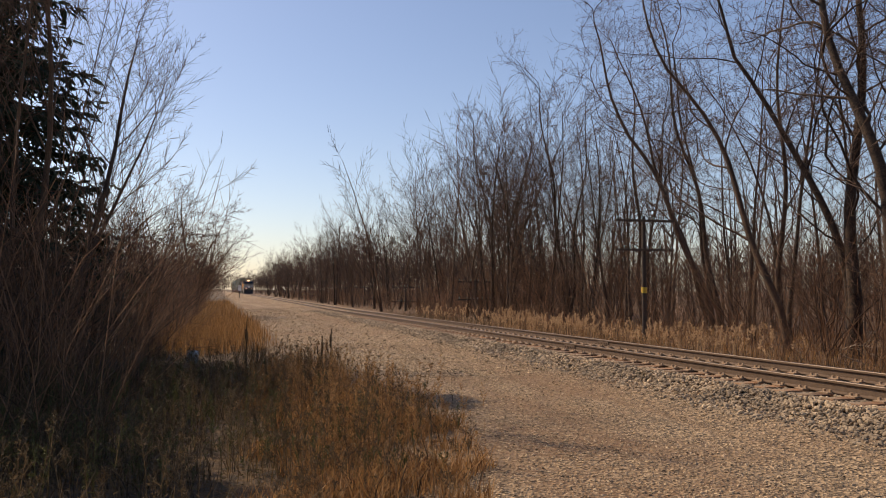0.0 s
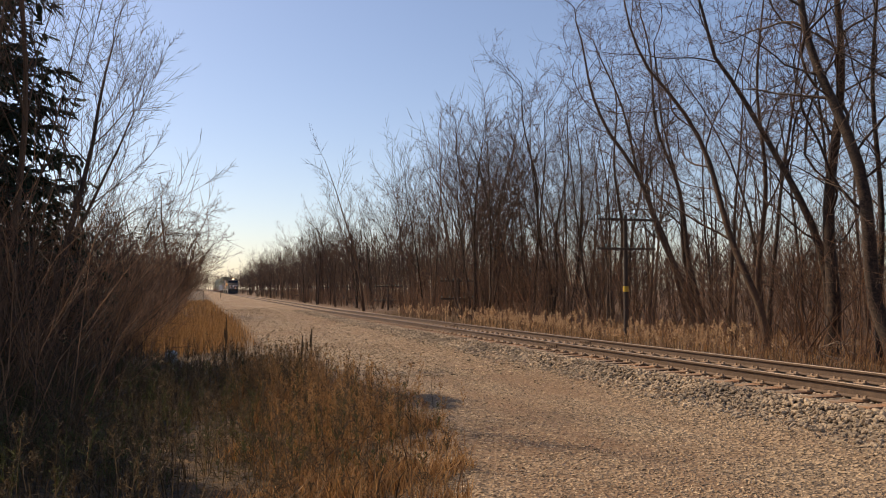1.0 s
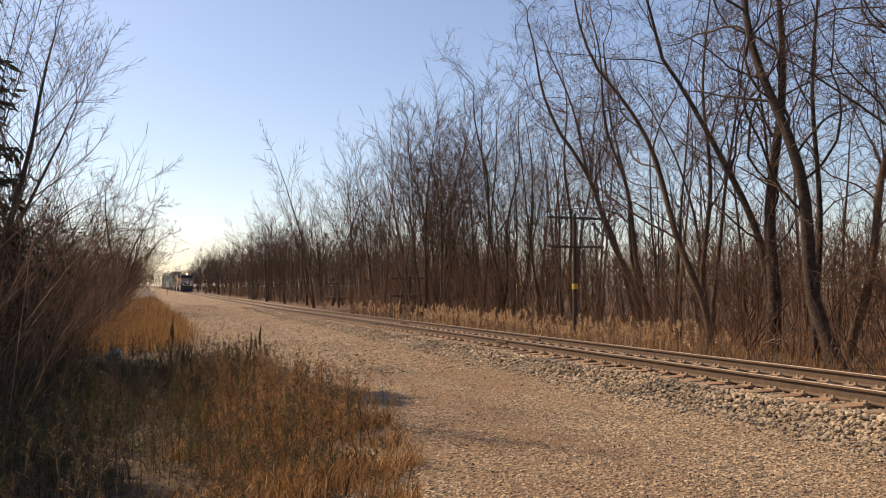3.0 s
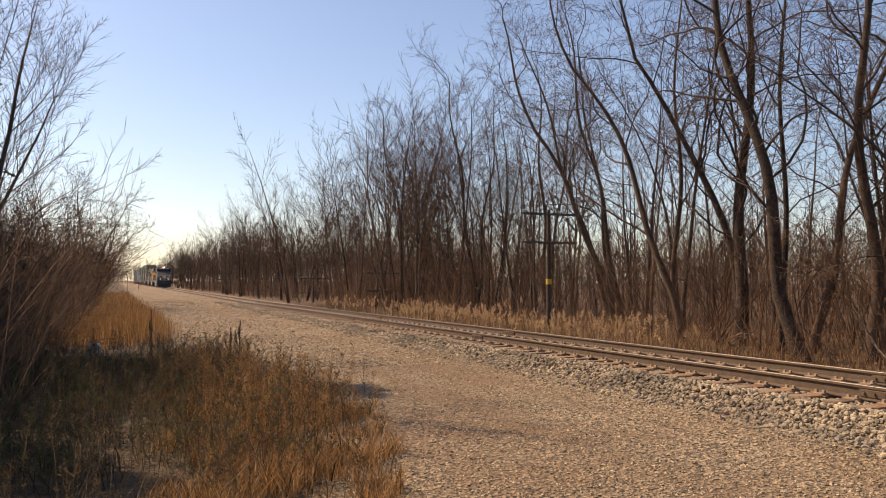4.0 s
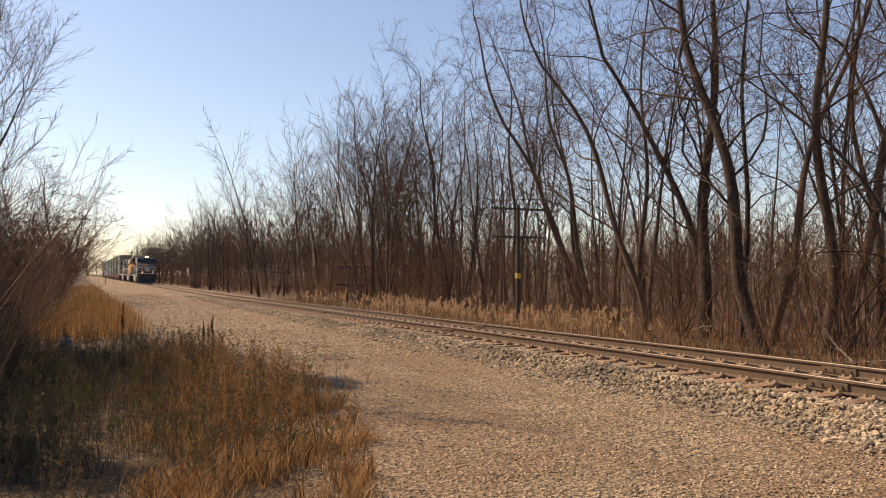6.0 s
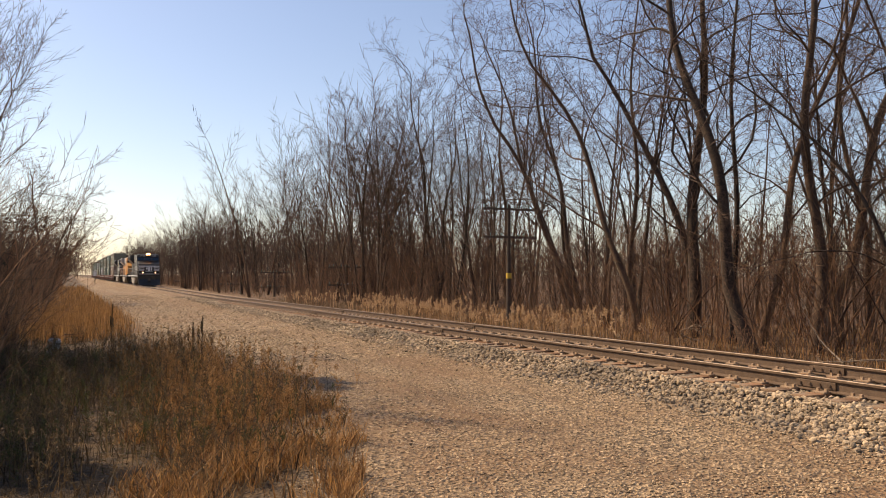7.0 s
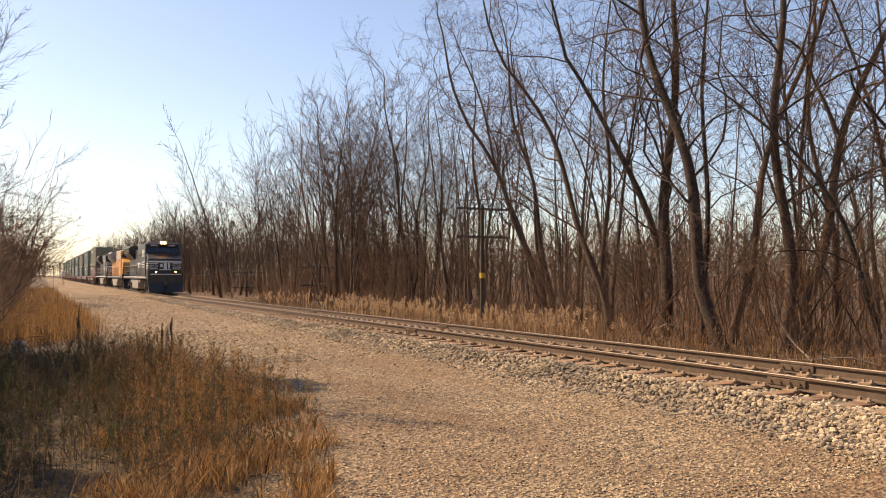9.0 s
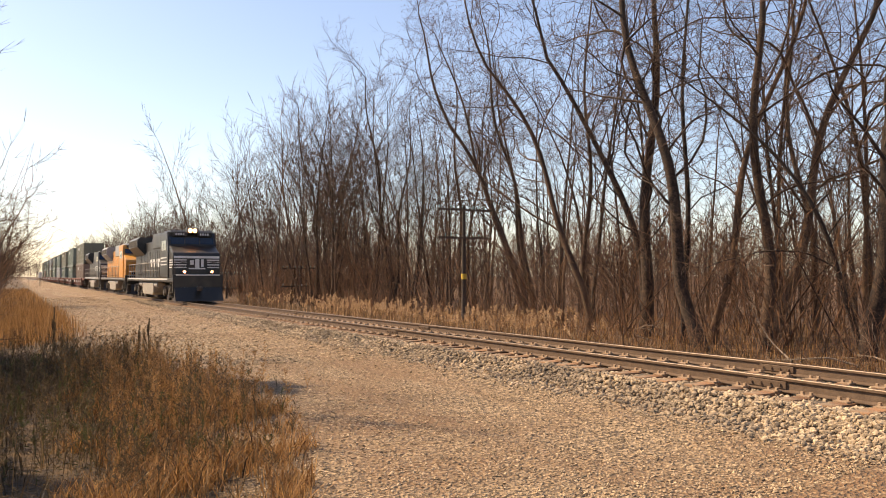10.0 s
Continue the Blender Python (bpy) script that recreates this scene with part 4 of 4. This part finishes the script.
def truck(parent, y, axles, gap):
    """A truck whose frame carries its wheelsets, springs and journal boxes."""
    half = gap * (axles - 1) / 2
    bm = bmesh.new()
    for s in (-1, 1):
        prism(bm, [(-half - 0.5, 0.62), (-half - 0.45, 0.95), (-half * 0.6, 1.05), (half * 0.6, 1.05), (half + 0.45, 0.95), (half + 0.5, 0.62), (half + 0.2, 0.5), (half * 0.5, 0.72), (-half * 0.5, 0.72), (-half - 0.2, 0.5)], s * 1.0 - 0.07, s * 1.0 + 0.07)
        for k in range(axles):
            box(bm, s * 1.0 - 0.12, -half + k * gap - 0.17, 0.38, s * 1.0 + 0.16, -half + k * gap + 0.17, 0.74, 0.03)
        for k in range(axles - 1):
            for q in (-0.18, 0.18):
                rod(bm, (s * 1.1, -half + (k + 0.5) * gap + q, 0.5), (s * 1.1, -half + (k + 0.5) * gap + q, 0.95), 0.09, None, 8)
        rod(bm, (s * 1.2, -half, 0.85), (s * 1.2, -half + 0.6, 0.8), 0.1, None, 8)
    box(bm, -0.95, -0.35, 0.7, 0.95, 0.35, 1.1, 0.03)
    t = part("truck", bm, UNDER, parent, "grimy steel truck")
    t.matrix_basis = pose(0, y, 0)
    for k in range(axles):
        wheelset(t, -half + k * gap)


def rounded(bm, outline, x0, x1, bevel):
    prism(bm, outline, x0, x1)
    bmesh.ops.bevel(bm, geom=list(bm.edges), offset=bevel, segments=2, affect="EDGES", profile=0.6)


def locomotive(label, paint, roof, trim, striped, lit, behind):
    """A six-axle road diesel with a wide nose; its front faces -y."""
    loco = tagged(new("locomotive"), label, "locomotive", "locomotives of the train")
    add = lambda name, bm, mat, lab="", under=None: part(name, bm, mat, under or loco, lab)
    bm = bmesh.new()
    box(bm, -1.5, 0.75, 1.28, 1.5, 21.9, 1.52, 0.03)
    box(bm, -0.6, 0.9, 0.95, 0.6, 21.6, 1.3, 0.02)
    frame_ = add("underframe", bm, LOCO_BLACK)
    bm = bmesh.new()
    for s in (-1, 1):
        box(bm, s * 1.5, 2.4, 1.4, s * 1.512, 21.0, 1.5)
    add("sill_stripe", bm, trim, "pale sill stripe", frame_)
    # pilot, plough, coupler, steps
    bm = bmesh.new()
    box(bm, -1.5, 0.55, 0.62, 1.5, 0.78, 1.74, 0.03)
    rounded_plough = [(-0.02, 0.12), (0.55, 0.12), (0.6, 0.95), (0.5, 0.95)]
    prism(bm, rounded_plough, -1.42, 1.42)
    pilot = add("pilot", bm, LOCO_BLACK, "black pilot with snow plough")
    bm = bmesh.new()
    box(bm, -0.13, -0.25, 0.78, 0.13, 0.6, 1.0, 0.04)
    box(bm, -0.2, -0.3, 0.74, 0.05, -0.05, 1.04, 0.04)
    add("coupler", bm, UNDER, "", pilot)
    bm = bmesh.new()
    box(bm, -1.3, 0.5, 1.68, 1.3, 0.62, 1.75, 0.02)
    add("anticlimber", bm, LOCO_WHITE if striped else trim, "pale anticlimber lip", pilot)
    for s in (-1, 1):
        for y0 in (0.8, 21.2):
            bm = bmesh.new()
            for k in range(4):
                box(bm, s * 1.2, y0, 0.35 + k * 0.28, s * 1.52, y0 + 0.55, 0.38 + k * 0.28)
            box(bm, s * 1.18, y0 + 0.55, 0.3, s * 1.5, y0 + 0.6, 1.3)
            add("step_well", bm, UNDER)
    # nose
    bm = bmesh.new()
    rounded(bm, [(0.95, 1.52), (1.0, 2.92), (1.12, 3.12), (2.45, 3.62), (2.45, 1.52)], -1.42, 1.42, 0.07)
    nose = add("nose", bm, paint)
    bm = bmesh.new()
    box(bm, -0.42, 0.93, 1.65, 0.02, 0.99, 2.75, 0.02)
    add("nose_door", bm, paint if not striped else LOCO_BLACK, "", nose)
    if striped:
        bm = bmesh.new()
        box(bm, -1.36, 0.968, 2.76, 1.36, 1.0, 2.9)
        add("nose_band", bm, LOCO_WHITE, "white band across the nose", nose)
        for z in (2.16, 2.32, 2.48, 2.62):
            for s in (-1, 1):
                bm = bmesh.new()
                box(bm, s * 0.62, 0.94 + (z - 1.86) * 0.04, z, s * 1.36, 0.99 + (z - 1.86) * 0.04, z + 0.065)
                add("nose_stripe", bm, LOCO_WHITE, "white nose stripe", nose)
                bm = bmesh.new()
                box(bm, s * 1.418, 1.05, z, s * 1.428, 2.25, z + 0.065)
                add("nose_stripe", bm, LOCO_WHITE, "white nose stripe", nose)
        bm = bmesh.new()
        box(bm, -0.5, 0.915, 2.08, 0.5, 0.94, 2.16)
        box(bm, -0.12, 0.915, 2.15, 0.14, 0.94, 2.72)
        box(bm, -0.42, 0.915, 2.36, -0.2, 0.94, 2.64)
        box(bm, 0.24, 0.915, 2.22, 0.4, 0.94, 2.7)
        add("nose_emblem", bm, LOCO_WHITE, "plain white emblem shapes", nose)
    # cab
    bm = bmesh.new()
    rounded(bm, [(2.3, 1.52), (2.3, 3.25), (2.62, 4.22), (2.85, 4.5), (5.2, 4.5), (5.2, 1.52)], -1.5, 1.5, 0.08)
    cab = add("cab", bm, paint)
    bm = bmesh.new()
    rounded(bm, [(2.55, 4.46), (2.8, 4.62), (5.25, 4.62), (5.25, 4.46)], -1.3, 1.3, 0.03)
    add("cab_roof", bm, roof, "", cab)
    for x0, x1 in ((-1.32, -0.5), (-0.42, 0.42), (0.5, 1.32)):
        bm = bmesh.new()
        prism(bm, [(2.44, 3.7), (2.4, 3.7), (2.53, 4.12), (2.57, 4.12)], x0, x1)
        add("windshield", bm, CAB_GLASS, "dark windshield pane", cab)
    for s in (-1, 1):
        for y0, y1 in ((2.95, 3.7), (3.8, 4.6)):
            bm = bmesh.new()
            box(bm, s * 1.492, y0, 3.3, s * 1.512, y1, 3.95, 0.005)
            add("side_window", bm, CAB_GLASS, "dark side window", cab)
        bm = bmesh.new()
        box(bm, s * 0.75 - 0.42, 2.44, 4.22, s * 0.75 + 0.42, 2.62, 4.46, 0.02)
        board = add("number_board", bm, LOCO_BLACK, "number board with unreadable pale bars", cab)
        for k in range(4):
            bm = bmesh.new()
            box(bm, s * 0.75 - 0.28 + k * 0.15, 2.425, 4.27, s * 0.75 - 0.2 + k * 0.15, 2.436, 4.4)
            add("bar", bm, LOCO_WHITE, "", board)
    bm = bmesh.new()
    rounded(bm, [(2.34, 4.4), (2.34, 4.72), (2.75, 4.78), (2.95, 4.6), (2.7, 4.4)], -0.34, 0.34, 0.03)
    lamp = add("headlight_housing", bm, LOCO_BLACK, "", cab)
    for x in (-0.14, 0.14):
        bm = bmesh.new()
        rod(bm, (x, 2.34, 4.57), (x, 2.28, 4.57), 0.125, 0.115, 14)
        add("headlight", bm, HEADLIGHT if lit else CAB_GLASS, "glowing headlight" if lit else "unlit headlight", lamp)
    for x in (-0.82, 0.82):
        bm = bmesh.new()
        rod(bm, (x, 0.55, 1.92), (x, 0.75, 1.92), 0.13, None, 12)
        d = add("ditch_light", bm, LOCO_BLACK, "", pilot)
        bm = bmesh.new()
        rod(bm, (x, 0.55, 1.92), (x, 0.515, 1.92), 0.085, 0.08, 12)
        add("lens", bm, DITCH if lit else CAB_GLASS, "glowing lens" if lit else "", d)
    # long hood with doors, dynamic brakes and flared radiators
    bm = bmesh.new()
    rounded(bm, [(5.2, 1.52), (5.2, 4.25), (20.9, 4.25), (20.9, 1.52)], -0.92, 0.92, 0.06)
    hood = add("long_hood", bm, paint)
    for s in (-1, 1):
        for k in range(17):
            y0 = 6.0 + k * 0.78
            bm = bmesh.new()
            box(bm, s * 0.9, y0, 1.75, s * 0.945, y0 + 0.68, 3.5, 0.01)
            add("hood_door", bm, paint, "", hood)
    bm = bmesh.new()
    rounded(bm, [(5.4, 3.55), (5.4, 4.55), (8.6, 4.6), (8.6, 3.55)], -1.45, 1.45, 0.05)
    add("brake_housing", bm, roof, "", hood)
    bm = bmesh.new()
    box(bm, -0.75, 9.0, 4.2, 0.75, 13.6, 4.5, 0.04)
    rod(bm, (0, 11.2, 4.45), (0, 11.2, 4.72), 0.3, None, 12)
    add("exhaust_hatch", bm, roof, "", hood)
    bm = bmesh.new()
    vs = []
    for y in (15.6, 20.6):
        vs.append([bm.verts.new((x, y, z)) for x, z in ((-0.95, 3.3), (-1.55, 3.95), (-1.55, 4.55), (-1.35, 4.72), (1.35, 4.72), (1.55, 4.55), (1.55, 3.95), (0.95, 3.3))])
    bm.faces.new(vs[0]), bm.faces.new(vs[1][::-1])
    for i in range(8):
        bm.faces.new((vs[0][i], vs[1][i], vs[1][(i + 1) % 8], vs[0][(i + 1) % 8]))
    bmesh.ops.recalc_face_normals(bm, faces=bm.faces)
    wing = add("radiator", bm, roof, "flared radiator section", hood)
    for s in (-1, 1):
        bm = bmesh.new()
        for k in range(14):
            box(bm, s * 1.55, 15.8 + k * 0.33, 4.0, s * 1.575, 16.02 + k * 0.33, 4.5)
        add("radiator_grille", bm, UNDER, "", wing)
        if striped:
            bm = bmesh.new()
            for k, w in enumerate((0.9, 0.35, 0.9, 0.35, 0.7, 0.9)):
                box(bm, s * 0.95, 6.3 + k * 1.15, 2.35 if k % 2 else 2.3, s * 0.958, 6.3 + k * 1.15 + w, 2.9)
            add("lettering_bars", bm, LOCO_WHITE, "plain white lettering bars", hood)
            for k in range(3):
                bm = bmesh.new()
                box(bm, s * 1.5, 2.7, 2.35 + k * 0.22, s * 1.508, 4.9, 2.43 + k * 0.22)
                add("cab_stripe", bm, LOCO_WHITE, "", cab)
    # handrails
    for s in (-1, 1):
        bm = bmesh.new()
        for k in range(13):
            rod(bm, (s * 1.47, 5.6 + k * 1.25, 1.5), (s * 1.47, 5.6 + k * 1.25, 2.6), 0.024, None, 6)
        rod(bm, (s * 1.47, 5.6, 2.6), (s * 1.47, 20.6, 2.6), 0.026, None, 6)
        rod(bm, (s * 1.47, 5.6, 2.05), (s * 1.47, 20.6, 2.05), 0.018, None, 6)
        add("handrail", bm, TANK, "dusty pale handrail")
        bm = bmesh.new()
        rod(bm, (s * 1.35, 0.7, 1.5), (s * 1.35, 0.7, 2.55), 0.025, None, 6)
        rod(bm, (s * 1.35, 0.7, 2.55), (s * 0.45, 0.68, 2.45), 0.022, None, 6)
        rod(bm, (s * 1.48, 0.85, 0.6), (s * 1.48, 0.85, 2.3), 0.022, None, 6)
        add("front_handrail", bm, UNDER)
    # fuel tank and air reservoirs
    bm = bmesh.new()
    rounded(bm, [(8.6, 1.2), (8.6, 0.5), (8.85, 0.32), (13.4, 0.32), (13.65, 0.5), (13.65, 1.2)], -1.4, 1.4, 0.08)
    add("fuel_tank", bm, TANK, "dusty fuel tank")
    for s in (-1, 1):
        for y0 in (7.0, 14.0):
            bm = bmesh.new()
            rod(bm, (s * 1.2, y0, 1.05), (s * 1.2, y0 + 1.3, 1.05), 0.2, None, 12)
            add("air_reservoir", bm, TANK, "dusty air reservoir")
    truck(loco, 4.2, 3, 1.85)
    truck(loco, 18.2, 3, 1.85)
    loco.scale = (0.96, 1.0, 0.95)
    MOVING.append((loco, behind))
    return loco


def well_car(behind):
    """A red well car: deep sills round a low floor, raised ends on two trucks."""
    car = tagged(new("well_car"), "red-brown steel well car carrying stacked containers", "rail car", "cars of the train")
    for s in (-1, 1):
        bm = bmesh.new()
        box(bm, s * 1.4, 3.2, 0.35, s * 1.55, 18.6, 1.25, 0.02)
        box(bm, s * 1.36, 3.2, 1.2, s * 1.6, 18.6, 1.32, 0.01)
        for k in range(14):
            box(bm, s * 1.55, 3.5 + k * 1.12, 0.4, s * 1.6, 3.6 + k * 1.12, 1.22)
        part("side_sill", bm, WELL, car)
        for k in range(4):
            bm = bmesh.new()
            box(bm, s * 1.6, 4.2 + k * 3.9, 0.75, s * 1.608, 5.1 + k * 3.9, 1.1)
            part("marking_panel", bm, LOCO_WHITE, car, "pale marking panel")
    bm = bmesh.new()
    box(bm, -1.4, 3.2, 0.35, 1.4, 18.6, 0.45, 0.01)
    part("well_floor", bm, WELL, car)
    for y0, y1 in ((0.3, 3.3), (18.5, 21.5)):
        bm = bmesh.new()
        box(bm, -1.45, y0, 1.05, 1.45, y1, 1.35, 0.03)
        box(bm, -0.25, y0 - 0.25, 0.8, 0.25, y1 + 0.25, 1.06, 0.03)
        part("end_platform", bm, WELL, car)
    truck(car, 1.8, 2, 1.75)
    truck(car, 20.0, 2, 1.75)
    MOVING.append((car, behind))


def container(paint, label, length, z, behind):
    """A ribbed steel container with corner posts, rails and end doors."""
    c = tagged(new("shipping_container"), label, "container", "containers of the train")
    h, w = 2.85, 1.24
    n = int(length / 0.3)
    for s in (-1, 1):
        vs, fs = [], []
        for k in range(n):
            y = 0.12 + k * (length - 0.24) / n
            d = (length - 0.24) / n
            b = len(vs)
            for t, o in ((0, 0), (0.22, 0), (0.36, 0.04), (0.64, 0.04), (0.78, 0), (1, 0)):
                vs += [(s * (w - o), y + t * d, 0.15), (s * (w - o), y + t * d, h - 0.1)]
            fs += [(b + 2 * i, b + 2 * i + 2, b + 2 * i + 3, b + 2 * i + 1) for i in range(5)]
        soup("side_panel", vs, fs, paint, c)
    bm = bmesh.new()
    box(bm, -w + 0.06, 0.06, 0.1, w - 0.06, length - 0.06, h - 0.03)
    part("shell", bm, paint, c)
    bm = bmesh.new()
    for x in (-w, w):
        for y in (0.06, length - 0.06):
            box(bm, x - 0.07, y - 0.07, 0, x + 0.03 if x > 0 else x + 0.07, y + 0.07, h, 0.01)
        box(bm, x - 0.05, 0, 0, x + 0.02, length, 0.16)
        box(bm, x - 0.05, 0, h - 0.11, x + 0.02, length, h)
    part("frame_rail", bm, paint, c)
    for s in (-1, 1):
        bm = bmesh.new()
        box(bm, s * w * 0.5 - 0.56, -0.012, 0.15, s * w * 0.5 + 0.56, 0.05, h - 0.12, 0.01)
        for q in (-0.3, 0.3):
            rod(bm, (s * w * 0.5 + q, -0.03, 0.2), (s * w * 0.5 + q, -0.03, h - 0.2), 0.02, None, 6)
        part("end_door", bm, paint, c)
    bm = bmesh.new()
    for k in range(3):
        box(bm, -w - 0.012, length * 0.6 + k * 1.0, 2.1, -w - 0.004, length * 0.6 + k * 1.0 + 0.7, 2.4)
    part("marking_bars", bm, LOCO_WHITE, c, "plain pale marking bars")
    MOVING.append((c, (behind, z)))


locomotive("black diesel locomotive with white nose stripes and glowing headlights", LOCO_BLACK, LOCO_BLACK, LOCO_WHITE, True, True, 0.0)
locomotive("orange-yellow diesel locomotive with grey roof, coupled second", LOCO_ORANGE, LOCO_GREY, LOCO_GREY, False, False, 22.6)
locomotive("black diesel locomotive, dusty, coupled before the cars", LOCO_BLACK, LOCO_BLACK, LOCO_WHITE, True, False, 45.2)
NAMES = ["green-grey ribbed steel container", "olive ribbed steel container", "grey ribbed steel container", "brown ribbed steel container"]
for i in range(9):
    start = 67.9 + i * 21.9
    well_car(start)
    low, high = (3, 0, 0, 2, 0, 1, 0, 3, 0)[i], (1, 0, 1, 0, 0, 2, 0, 0, 1)[i]
    container(BOX_PAINT[low], NAMES[low] + " set down in a well car", 12.3 if i % 3 else 15.2, 0.46, start + (4.8 if i % 3 else 3.35))
    container(BOX_PAINT[high], NAMES[high] + " stacked on another", 15.2, 0.46 + 2.87, start + 3.35)

# a pale post beside the line far off
bm = bmesh.new()
rod(bm, (0, 0, -0.3), (0, 0, 2.4), 0.07, None, 8)
post = tagged(new("line_post"), "pale post with a white board beside the track", "post")
part("post", bm, UNDER, post)
bm = bmesh.new()
box(bm, -0.3, -0.08, 1.5, 0.3, -0.05, 2.6, 0.02)
part("board", bm, LOCO_WHITE, post)
post.matrix_basis = pose(4.2, 170, 0)

FRONT_Y, SPEED = 47.3, 22.0   # where the train's front is at the end, and metres a second


def motions():
    for thing, behind in MOVING:
        back, z = behind if isinstance(behind, tuple) else (behind, 0.0)
        walk(thing, [(t, pose(TRACK_X, FRONT_Y + SPEED * (10 - t) + back, rail_z(FRONT_Y + SPEED * (10 - t) + back + 11) + z)) for t in (0.0, 2.5, 5.0, 7.5, 10.0)])
    for w, y in TURNING[:18]:
        walk(w, [(k / 30, pose(0, y, 0.53, math.degrees(SPEED / 0.57 * k / 30))) for k in range(301)])


motions()
